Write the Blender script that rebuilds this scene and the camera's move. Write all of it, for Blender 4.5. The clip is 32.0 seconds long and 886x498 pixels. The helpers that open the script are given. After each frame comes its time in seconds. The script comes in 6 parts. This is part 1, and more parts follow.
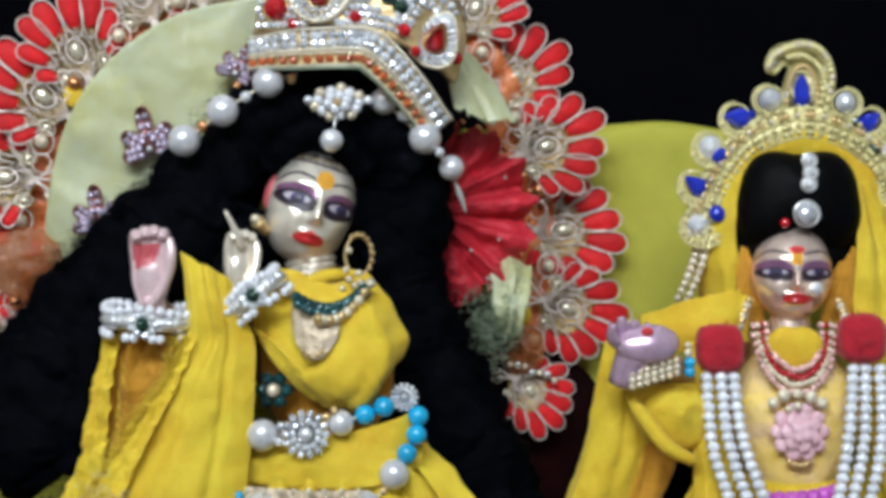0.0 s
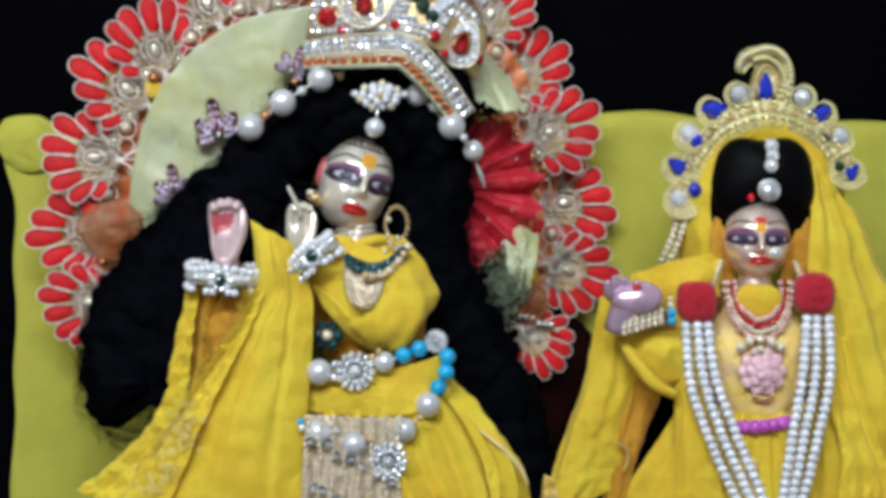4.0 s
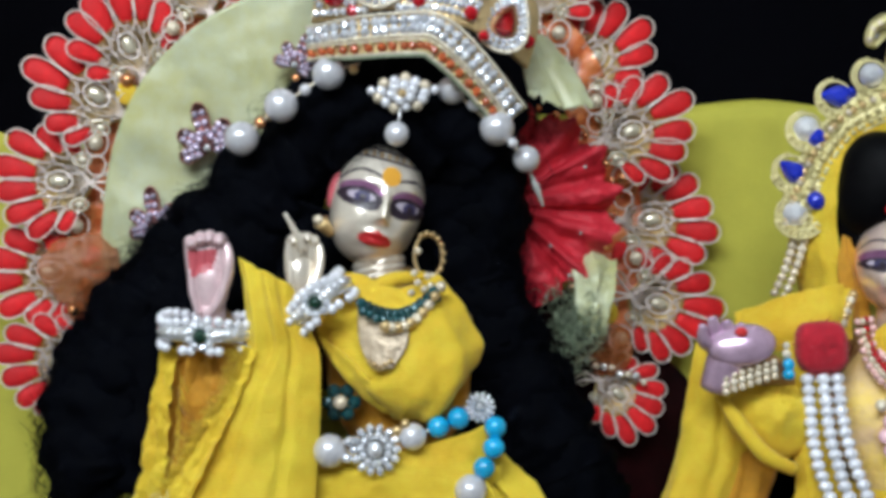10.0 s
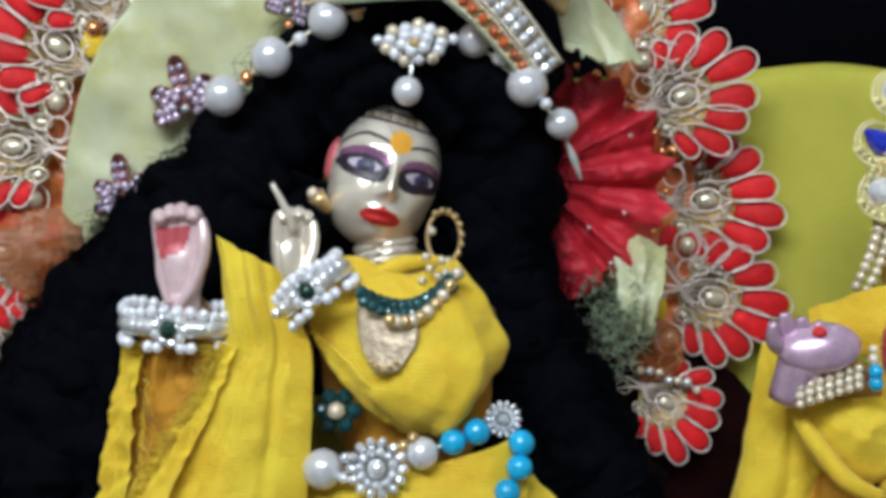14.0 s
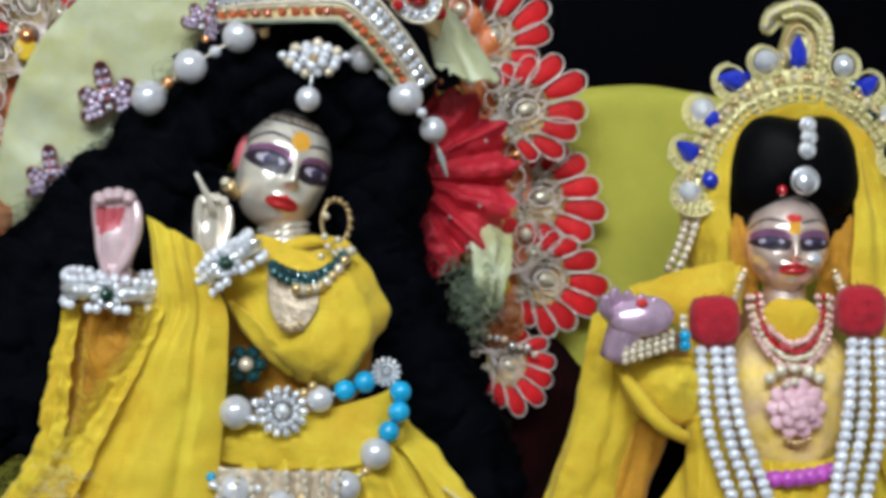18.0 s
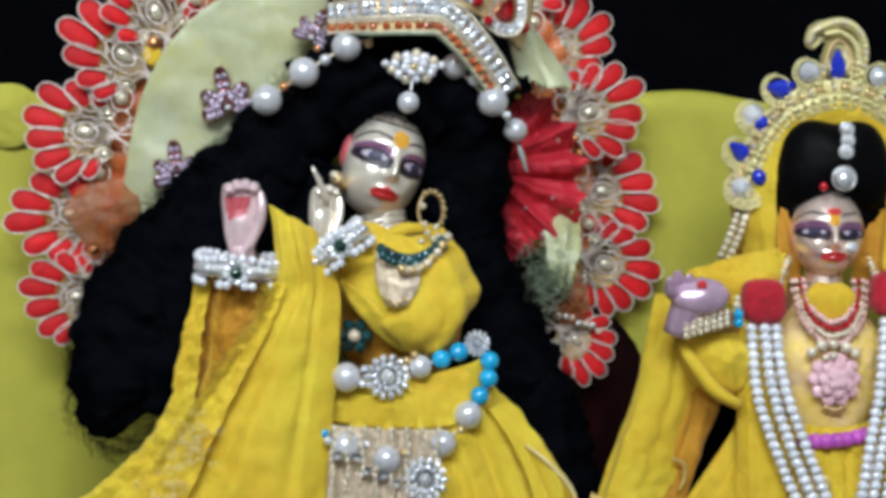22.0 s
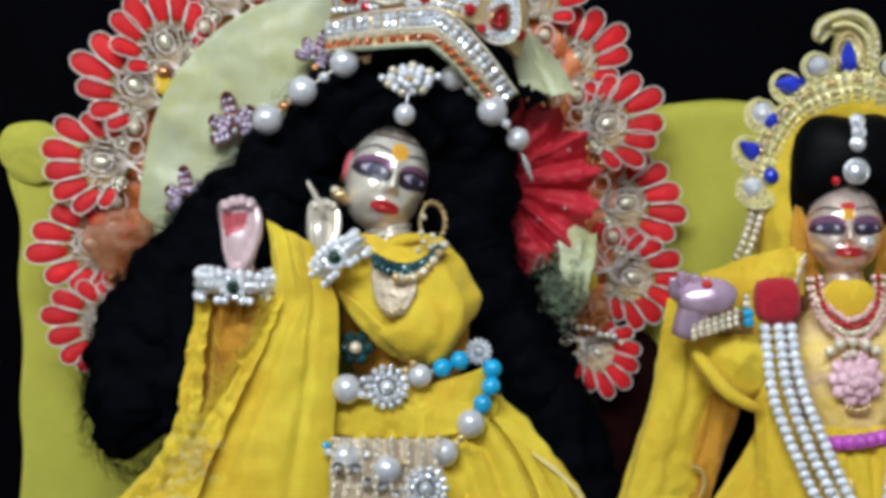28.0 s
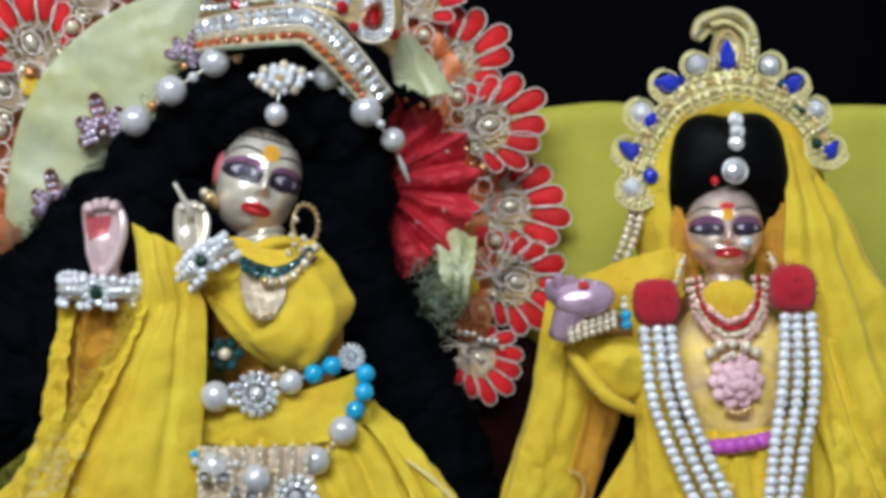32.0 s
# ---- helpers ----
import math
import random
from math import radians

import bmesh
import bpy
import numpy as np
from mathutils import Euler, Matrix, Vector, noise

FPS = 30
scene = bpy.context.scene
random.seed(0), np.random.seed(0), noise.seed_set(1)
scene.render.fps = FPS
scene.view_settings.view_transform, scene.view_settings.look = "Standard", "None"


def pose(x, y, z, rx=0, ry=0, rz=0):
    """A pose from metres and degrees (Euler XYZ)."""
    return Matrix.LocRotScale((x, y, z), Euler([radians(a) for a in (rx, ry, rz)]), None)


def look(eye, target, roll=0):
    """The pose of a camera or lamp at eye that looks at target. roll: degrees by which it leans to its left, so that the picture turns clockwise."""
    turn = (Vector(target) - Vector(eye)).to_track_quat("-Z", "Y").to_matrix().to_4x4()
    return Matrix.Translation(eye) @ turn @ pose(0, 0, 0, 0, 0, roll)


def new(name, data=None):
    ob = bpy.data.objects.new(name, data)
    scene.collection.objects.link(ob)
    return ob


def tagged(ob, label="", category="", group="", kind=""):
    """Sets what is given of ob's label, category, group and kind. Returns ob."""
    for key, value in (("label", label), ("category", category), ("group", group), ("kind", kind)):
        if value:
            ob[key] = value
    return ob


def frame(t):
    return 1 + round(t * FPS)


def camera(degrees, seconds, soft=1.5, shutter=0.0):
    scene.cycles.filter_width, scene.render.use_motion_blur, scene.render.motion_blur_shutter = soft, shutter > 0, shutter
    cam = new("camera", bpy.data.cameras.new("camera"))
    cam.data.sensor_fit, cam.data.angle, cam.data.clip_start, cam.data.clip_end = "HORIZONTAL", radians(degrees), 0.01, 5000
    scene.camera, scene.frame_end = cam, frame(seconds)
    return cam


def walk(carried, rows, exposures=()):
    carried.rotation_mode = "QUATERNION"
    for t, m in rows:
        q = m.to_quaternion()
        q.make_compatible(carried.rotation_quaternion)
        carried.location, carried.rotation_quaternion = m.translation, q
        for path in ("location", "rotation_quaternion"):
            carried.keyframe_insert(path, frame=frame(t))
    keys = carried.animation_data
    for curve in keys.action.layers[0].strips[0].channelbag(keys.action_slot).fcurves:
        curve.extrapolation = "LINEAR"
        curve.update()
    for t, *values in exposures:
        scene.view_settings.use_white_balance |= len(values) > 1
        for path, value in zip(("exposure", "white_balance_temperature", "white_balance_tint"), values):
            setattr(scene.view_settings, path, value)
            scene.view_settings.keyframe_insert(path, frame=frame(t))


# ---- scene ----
cam = camera(30.521, 32.0, soft=4.2)
# seconds, eye in metres, yaw to the left, pitch up, roll in degrees
PATH = [
    (0, 0.04573, -0.56662, 0.20940, 0.368, 2.681, 0.215),
    (0.5, 0.04519, -0.57674, 0.21091, 0.213, 2.950, 0.297),
    (1, 0.04250, -0.57603, 0.21008, -0.505, 2.589, 0.476),
    (1.5, 0.03971, -0.57236, 0.21123, -0.689, 2.378, 0.717),
    (2, 0.03799, -0.57972, 0.21079, -0.776, 2.694, 0.696),
    (2.5, 0.03851, -0.57998, 0.21021, -0.444, 2.487, 0.504),
    (3, 0.03081, -0.64337, 0.20617, -0.476, 2.378, 0.316),
    (3.5, 0.02418, -0.68477, 0.20131, -0.635, 2.090, 0.405),
    (5.5, 0.04154, -0.59463, 0.21718, 0.503, 1.180, -0.537),
    (6, 0.03964, -0.57293, 0.22245, 0.541, 1.739, -0.856),
    (6.5, 0.03393, -0.54515, 0.22428, -0.070, 1.393, -0.395),
    (7, 0.03111, -0.52626, 0.22063, 0.224, 0.076, -0.029),
    (7.5, 0.03445, -0.52376, 0.21998, 0.632, 0.068, 0.056),
    (8, 0.03629, -0.52784, 0.22167, 0.920, 0.138, 0.355),
    (8.5, 0.03430, -0.52669, 0.22260, 0.745, 0.415, 0.793),
    (9, 0.03082, -0.52777, 0.22227, 1.008, 0.748, 0.578),
    (9.5, 0.03461, -0.52944, 0.22200, 1.925, 0.874, -0.406),
    (10, 0.05498, -0.53108, 0.21972, 4.114, 1.677, -1.041),
    (10.5, 0.07456, -0.52543, 0.21498, 6.794, 1.714, -1.481),
    (11, 0.08563, -0.51078, 0.21222, 9.468, 1.551, -1.172),
    (11.5, 0.08759, -0.49929, 0.21376, 11.779, 2.320, -1.111),
    (12, 0.08925, -0.49163, 0.21289, 11.763, 2.195, -1.268),
    (12.5, 0.08263, -0.48662, 0.21702, 10.431, 2.002, -1.030),
    (13, 0.06895, -0.47977, 0.21658, 8.663, 1.270, -1.012),
    (13.5, 0.05232, -0.46320, 0.21760, 6.693, 1.326, -0.493),
    (14, 0.05140, -0.44942, 0.21732, 5.072, 1.627, -0.403),
    (14.5, 0.05837, -0.47248, 0.21708, 4.296, 2.956, -0.849),
    (15, 0.07092, -0.51902, 0.21345, 3.161, 3.196, -0.947),
    (15.5, 0.07987, -0.53060, 0.21142, 2.429, 2.435, -0.407),
    (17.5, 0.03907, -0.54007, 0.20914, -2.476, 1.635, 0.220),
    (18, 0.02179, -0.53634, 0.20821, -2.925, 1.784, 0.392),
    (18.5, 0.00267, -0.52960, 0.20738, -2.657, 1.586, 0.598),
    (19, -0.00150, -0.51582, 0.20744, -2.826, 2.101, 0.723),
    (19.5, -0.00081, -0.51338, 0.21241, -3.612, 2.302, 0.945),
    (20, -0.00521, -0.51203, 0.21160, -3.909, 2.090, 1.212),
    (20.5, -0.02645, -0.61753, 0.20641, -5.207, 2.026, 1.279),
    (21, -0.02614, -0.62293, 0.20480, -6.338, 1.712, 1.514),
    (21.5, -0.02602, -0.61687, 0.20244, -6.352, 1.705, 1.480),
    (22, -0.01515, -0.60237, 0.20374, -3.340, 1.509, 0.882),
    (22.5, 0.00095, -0.58212, 0.20220, -1.231, 1.659, 0.542),
    (23, 0.01323, -0.56976, 0.20256, 0.683, 1.714, 0.387),
    (23.5, 0.01796, -0.54224, 0.20295, 2.035, 1.304, 0.157),
    (24, 0.02825, -0.51715, 0.20528, 3.283, 1.212, 0.025),
    (24.5, 0.03816, -0.48653, 0.20902, 5.336, 1.388, -0.393),
    (25, 0.03960, -0.46918, 0.20986, 6.978, 1.846, -0.740),
    (25.5, 0.04665, -0.46794, 0.21294, 8.498, 2.044, -0.659),
    (27.5, 0.04260, -0.56674, 0.18107, 4.824, 3.703, -0.845),
    (28, 0.04610, -0.59894, 0.17832, 2.842, 4.422, -1.027),
    (28.5, 0.06258, -0.60080, 0.18362, 2.281, 5.054, -1.347),
    (29, 0.07106, -0.61063, 0.17632, 2.186, 4.609, -1.458),
    (29.5, 0.07244, -0.62290, 0.16457, 2.144, 3.947, -1.441),
    (30, 0.07398, -0.61480, 0.16335, 1.938, 4.147, -1.431),
    (30.5, 0.07424, -0.60542, 0.16470, 1.616, 4.317, -1.238),
    (31, 0.07444, -0.60269, 0.16762, 1.527, 4.434, -1.144),
    (31.5, 0.07113, -0.58985, 0.17084, 1.360, 4.685, -1.632),
    (32, 0.06505, -0.58481, 0.17315, 0.354, 5.051, -1.623),
]


def eye_pose(x, y, z, yaw, pitch, roll):
    return pose(x, y, z, 90 + pitch, 0, yaw) @ pose(0, 0, 0, 0, 0, roll)


walk(cam, [(row[0], eye_pose(*row[1:])) for row in PATH])
# ---- path ends ----

# ---- light ----
world = bpy.data.worlds.new("world")
scene.world = world
world.use_nodes = True
world.node_tree.nodes["Background"].inputs[0].default_value = (0.75, 0.85, 1.0, 1)
world.node_tree.nodes["Background"].inputs[1].default_value = 0.05

tube_data = bpy.data.lights.new("tube_light_glow", "AREA")
tube_data.shape, tube_data.size, tube_data.size_y = "RECTANGLE", 1.1, 0.35
tube_data.energy, tube_data.color = 15.7, (0.80, 0.89, 1.0)
new("tube_light_glow", tube_data).matrix_world = look((-0.07, -1.24, 0.96), (0.03, 0.0, 0.22))

# ---- materials ----
MM = 0.001


def material(name, rgb, rough=0.6, metal=0.0, spread=0.0, grain=60.0, bump=0.0, bump_scale=400.0, sheen=0.0,
             weave=0.0, coat=0.0, glass=0.0, second=None, random_tint=0.0, subsurface=0.0, alpha=1.0, emit=0.0, ior=1.5, gloss=0.5):
    m = bpy.data.materials.new(name)
    m.use_nodes = True
    t = m.node_tree
    n, link = t.nodes, t.links.new
    b = n["Principled BSDF"]
    b.inputs["Base Color"].default_value = (*rgb, 1)
    b.inputs["Roughness"].default_value = rough
    b.inputs["Metallic"].default_value = metal
    b.inputs["Sheen Weight"].default_value = sheen
    b.inputs["Coat Weight"].default_value = coat
    b.inputs["Coat Roughness"].default_value = 0.08
    b.inputs["Transmission Weight"].default_value = glass
    b.inputs["IOR"].default_value = ior
    b.inputs["Specular IOR Level"].default_value = gloss
    b.inputs["Alpha"].default_value = alpha
    if subsurface:
        b.inputs["Subsurface Weight"].default_value = subsurface
        b.inputs["Subsurface Radius"].default_value = (0.004, 0.003, 0.001)
        b.inputs["Subsurface Scale"].default_value = 0.6
    if emit:
        b.inputs["Emission Color"].default_value = (*rgb, 1)
        b.inputs["Emission Strength"].default_value = emit
    co = n.new("ShaderNodeTexCoord")
    colour = None
    if spread or second:
        big, fine, mix, ramp = n.new("ShaderNodeTexNoise"), n.new("ShaderNodeTexNoise"), n.new("ShaderNodeMix"), n.new("ShaderNodeMapRange")
        big.inputs["Scale"].default_value, fine.inputs["Scale"].default_value = grain, grain * 9
        big.inputs["Detail"].default_value = 4
        add = n.new("ShaderNodeMath")
        add.operation = "MULTIPLY_ADD"
        add.inputs[1].default_value = 0.4
        link(co.outputs["Object"], big.inputs["Vector"]), link(co.outputs["Object"], fine.inputs["Vector"])
        link(fine.outputs["Fac"], add.inputs[0]), link(big.outputs["Fac"], add.inputs[2])
        ramp.inputs["From Min"].default_value, ramp.inputs["From Max"].default_value = 0.5, 0.95
        link(add.outputs[0], ramp.inputs["Value"])
        mix.data_type = "RGBA"
        other = second or tuple(c * (1 - spread) for c in rgb)
        mix.inputs["A"].default_value, mix.inputs["B"].default_value = (*rgb, 1), (*other, 1)
        link(ramp.outputs["Result"], mix.inputs["Factor"])
        colour = mix.outputs["Result"]
    if random_tint:
        info, hsv, rng = n.new("ShaderNodeObjectInfo"), n.new("ShaderNodeHueSaturation"), n.new("ShaderNodeMapRange")
        rng.inputs["To Min"].default_value, rng.inputs["To Max"].default_value = 1 - random_tint, 1 + random_tint
        link(info.outputs["Random"], rng.inputs["Value"]), link(rng.outputs["Result"], hsv.inputs["Value"])
        if colour:
            link(colour, hsv.inputs["Color"])
        else:
            hsv.inputs["Color"].default_value = (*rgb, 1)
        colour = hsv.outputs["Color"]
    if colour:
        link(colour, b.inputs["Base Color"])
    if bump or weave:
        height = None
        if bump:
            tex = n.new("ShaderNodeTexNoise")
            tex.inputs["Scale"].default_value, tex.inputs["Detail"].default_value = bump_scale, 5
            link(co.outputs["Object"], tex.inputs["Vector"])
            height = tex.outputs["Fac"]
        if weave:
            waves = []
            for axis, fine in (("X", 460), ("Z", 300)):
                w = n.new("ShaderNodeTexWave")
                w.bands_direction = axis
                w.inputs["Scale"].default_value, w.inputs["Distortion"].default_value = fine, 6.0
                w.inputs["Detail Scale"].default_value, w.inputs["Detail"].default_value = 0.35, 3.0
                link(co.outputs["Object"], w.inputs["Vector"])
                waves.append(w.outputs["Fac"])
            both = n.new("ShaderNodeMath")
            both.operation = "MULTIPLY_ADD"
            both.inputs[1].default_value = 0.35
            link(waves[0], both.inputs[0]), link(waves[1], both.inputs[2])
            if height:
                scale = n.new("ShaderNodeMath")
                scale.operation = "MULTIPLY_ADD"
                scale.inputs[1].default_value = weave
                link(both.outputs[0], scale.inputs[0]), link(height, scale.inputs[2])
                height = scale.outputs[0]
            else:
                height = both.outputs[0]
        bm_node = n.new("ShaderNodeBump")
        bm_node.inputs["Strength"].default_value, bm_node.inputs["Distance"].default_value = max(bump, 0.25), 0.0006
        link(height, bm_node.inputs["Height"]), link(bm_node.outputs["Normal"], b.inputs["Normal"])
    return m


M = {
    # orange second tone imitates shaded folds and doubled layers, mottled in at random
    "yellow": material("yellow_muslin", (0.79, 0.585, 0.034), 0.75, second=(0.72, 0.42, 0.012), grain=34, bump=0.5, bump_scale=700, weave=0.28, sheen=0.15, subsurface=0.25),
    "cream_thread": material("cream_embroidery_thread", (0.84, 0.68, 0.30), 0.5, spread=0.25, grain=200),
    # blouse and cheek cloth colour; also stands in for yellow shawl cloth in shade
    "amber": material("amber_and_shaded_muslin", (0.64, 0.29, 0.010), 0.75, spread=0.35, grain=60, bump=0.35, bump_scale=900, weave=0.25, sheen=0.15, subsurface=0.2),
    "olive": material("lemon_backrest_cloth", (0.49, 0.46, 0.055), 0.85, spread=0.2, grain=14, bump=0.25, bump_scale=700, weave=0.2, sheen=0.1),
    "gauze": material("pale_gauze", (0.52, 0.56, 0.40), 0.38, spread=0.25, grain=30, bump=0.3, bump_scale=250, sheen=0.2, second=(0.48, 0.47, 0.19)),
    "black_cloth": material("black_velvet", (0.0018, 0.0018, 0.003), 0.95, spread=0.5, grain=8, bump=0.4, bump_scale=30, gloss=0.02),
    "hair": material("black_hair", (0.0011, 0.0016, 0.0036), 0.62, gloss=0.035, bump=1.0, bump_scale=1500, spread=0.5, grain=120),
    "smooth_hair": material("lacquered_black", (0.0015, 0.0015, 0.002), 0.5, gloss=0.06, bump=0.15, bump_scale=500),
    "brass": material("polished_brass", (1.0, 0.91, 0.78), 0.25, 0.55, bump=0.06, bump_scale=120, spread=0.15, grain=70, coat=0.7),
    "rose_brass": material("rose_tinted_brass", (1.0, 0.78, 0.68), 0.27, 0.66, bump=0.06, bump_scale=120, spread=0.2, grain=80, coat=0.6),
    "dark_brass": material("dark_brass", (0.45, 0.26, 0.10), 0.35, 0.5, bump=0.1, bump_scale=150, spread=0.3, grain=100),
    "lip": material("red_enamel", (0.55, 0.02, 0.025), 0.3, coat=0.4),
    "liner": material("black_enamel", (0.02, 0.010, 0.022), 0.4),
    "eye_white": material("white_enamel", (0.50, 0.44, 0.52), 0.4),
    "iris": material("slate_enamel", (0.055, 0.05, 0.12), 0.45, gloss=0.2),
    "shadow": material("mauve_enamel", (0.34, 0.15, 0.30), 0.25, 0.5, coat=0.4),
    "sandal": material("sandalwood_paste", (0.75, 0.36, 0.03), 0.8, bump=0.3),
    "vermilion": material("vermilion_paste", (0.60, 0.03, 0.03), 0.8, bump=0.3),
    "ear": material("pink_enamel", (0.55, 0.10, 0.12), 0.4),
    "rose": material("pink_pearl_enamel", (0.84, 0.62, 0.64), 0.28, 0.2, spread=0.3, grain=130, coat=0.3, bump=0.2, bump_scale=140),
    "mauve": material("mauve_pearl_enamel", (0.76, 0.52, 0.70), 0.24, 0.45, spread=0.4, grain=120, coat=0.6, bump=0.2, bump_scale=140),
    "pearl": material("white_pearl", (0.73, 0.73, 0.77), 0.2, 0.28, coat=0.6, random_tint=0.08, spread=0.12, grain=300),
    "seed_pearl": material("seed_pearl", (0.80, 0.81, 0.86), 0.22, 0.15, coat=0.5, random_tint=0.1),
    "cream_pearl": material("cream_pearl", (0.74, 0.64, 0.48), 0.22, 0.3, coat=0.5, random_tint=0.12),
    "gold": material("gold_wire", (0.82, 0.60, 0.30), 0.28, 0.7, bump=0.4, bump_scale=900, spread=0.2, grain=200),
    "pale_gold": material("pale_gold_thread", (0.95, 0.85, 0.66), 0.22, 0.2, bump=0.8, bump_scale=1300, spread=0.25, grain=260, coat=0.5),
    "bright_gold": material("yellow_gold", (0.92, 0.82, 0.40), 0.26, 0.3, bump=0.8, bump_scale=1100, spread=0.3, grain=260, coat=0.5),
    "silver": material("silver_setting", (0.82, 0.82, 0.82), 0.22, 0.7, bump=0.4, bump_scale=900),
    "clear": material("clear_rhinestone", (0.90, 0.93, 1.0), 0.1, 0.6, random_tint=0.22, coat=0.4),
    "carnelian": material("orange_red_stone", (0.50, 0.10, 0.03), 0.15, 0.1, coat=0.8, random_tint=0.3),
    "ruby": material("red_stone", (0.50, 0.004, 0.012), 0.08, 0.15, coat=1.0),
    "emerald": material("green_stone", (0.002, 0.035, 0.02), 0.08, 0.1, coat=1.0),
    "teal": material("teal_stone", (0.006, 0.07, 0.08), 0.12, 0.4, coat=1.0, random_tint=0.4),
    "sapphire": material("blue_stone", (0.010, 0.03, 0.52), 0.1, 0.2, coat=1.0, random_tint=0.15),
    "red_petal": material("red_satin_pad", (0.72, 0.012, 0.016), 0.6, spread=0.3, grain=200, bump=0.4, bump_scale=900, random_tint=0.15, gloss=0.3),
    "veil_organza": material("sheer_orange_organza", (0.40, 0.11, 0.025), 0.5, grain=140, bump=0.3, bump_scale=400, second=(0.48, 0.15, 0.04), alpha=0.45),
    "organza": material("orange_organza", (0.66, 0.10, 0.02), 0.4, grain=140, bump=0.8, bump_scale=400, second=(0.74, 0.28, 0.09)),
    "rim_thread": material("pink_silver_thread", (0.98, 0.84, 0.75), 0.2, 0.15, bump=1.0, bump_scale=1000, spread=0.2, grain=300, coat=0.7),
    "net": material("cream_gold_net", (0.82, 0.58, 0.18), 0.45, 0.0, spread=0.35, grain=320, bump=0.8, bump_scale=900),
    "ruffle": material("red_crepe", (0.60, 0.012, 0.03), 0.65, spread=0.3, grain=60, bump=0.4, bump_scale=450, sheen=0.03),
    "pompom": material("red_wool_yarn", (0.50, 0.008, 0.025), 0.9, spread=0.2, grain=300, bump=0.3, bump_scale=900, sheen=0.2),
    "copper_bead": material("copper_bead", (0.80, 0.36, 0.16), 0.22, 0.9, random_tint=0.2),
    "turquoise": material("turquoise_plastic", (0.004, 0.37, 0.68), 0.25, coat=0.5, random_tint=0.1),
    "violet": material("violet_plastic", (0.55, 0.09, 0.52), 0.35, coat=0.3, random_tint=0.1),
    "rose_pearl": material("rose_pearl", (0.80, 0.50, 0.46), 0.22, 0.25, coat=0.5, random_tint=0.15),
    "pink": material("pink_resin", (0.84, 0.52, 0.58), 0.4, coat=0.3),
    "lilac": material("lilac_stone", (0.62, 0.52, 0.66), 0.15, 0.5, coat=0.8, random_tint=0.35),
    "copper": material("copper_leaf", (0.50, 0.20, 0.18), 0.35, 0.5, bump=0.4),
    "brocade": material("gold_brocade", (0.68, 0.50, 0.20), 0.42, 0.35, spread=0.4, grain=160, bump=0.8, bump_scale=700, second=(0.70, 0.42, 0.03)),
    "maroon": material("dark_maroon_velvet", (0.022, 0.002, 0.003), 0.95, gloss=0.08, spread=0.6, grain=20, bump=0.4, bump_scale=200, second=(0.004, 0.001, 0.001)),
    "silver_brocade": material("silver_brocade", (0.70, 0.56, 0.40), 0.35, 0.35, spread=0.3, grain=260, bump=0.8, bump_scale=900),
    "field": material("golden_net", (0.90, 0.68, 0.28), 0.32, 0.05, spread=0.3, grain=300, bump=0.7, bump_scale=900, second=(0.84, 0.48, 0.18)),
    "champagne": material("champagne_stone", (0.84, 0.76, 0.58), 0.14, 0.45, spread=0.15, grain=150, coat=0.8),
    "choli": material("figured_yellow_brocade", (0.95, 0.68, 0.13), 0.5, 0.0, grain=100, bump=0.8, bump_scale=500, second=(0.80, 0.56, 0.34)),
    "moss": material("silver_green_tinsel", (0.34, 0.42, 0.28), 0.35, 0.3, spread=0.5, grain=200, coat=0.3),
    "paint": material("cream_wall_paint", (0.62, 0.60, 0.55), 0.9, spread=0.08, grain=2, bump=0.1, bump_scale=60),
    "tile": material("grey_floor", (0.25, 0.24, 0.23), 0.5, spread=0.2, grain=4),
    "ceil": material("white_ceiling_paint", (0.8, 0.8, 0.78), 0.9, spread=0.05, grain=2),
    "lamp": material("lit_tube", (0.87, 0.96, 1.0), 0.5, emit=80.0),
    "plastic": material("white_plastic", (0.75, 0.75, 0.75), 0.4),
}

# ---- mesh helpers, in millimetres ----


def mesh_from(name, verts, faces, mats, index=None, smooth=True, base=(0, 0, 0)):
    me = bpy.data.meshes.new(name)
    v = (np.asarray(verts, float) - np.asarray(base, float)) * MM
    me.from_pydata(v.tolist(), [], [list(map(int, f)) for f in faces])
    for m in mats if isinstance(mats, (list, tuple)) else [mats]:
        me.materials.append(M[m])
    if index is not None:
        me.polygons.foreach_set("material_index", np.asarray(index, dtype=np.int32))
    me.polygons.foreach_set("use_smooth", np.full(len(me.polygons), bool(smooth)))
    me.update()
    return me


def thing(name, label, category, at=(0, 0, 0), group="", kind=""):
    e = new(name)
    e.empty_display_size = 0.01
    e.location = Vector(at) * MM
    return tagged(e, label, category, group, kind)


def origin(ob):
    p = Vector((0, 0, 0))
    while ob:
        p += ob.location
        ob = ob.parent
    return p / MM


def part(name, shape, mat, parent, label="", smooth=True):
    """shape: (verts, faces) or (verts, faces, indices) in world millimetres."""
    base = origin(parent)
    me = mesh_from(name, shape[0], shape[1], mat, shape[2] if len(shape) > 2 else None, smooth, base)
    ob = new(name, me)
    ob.parent = parent
    return tagged(ob, label) if label else ob


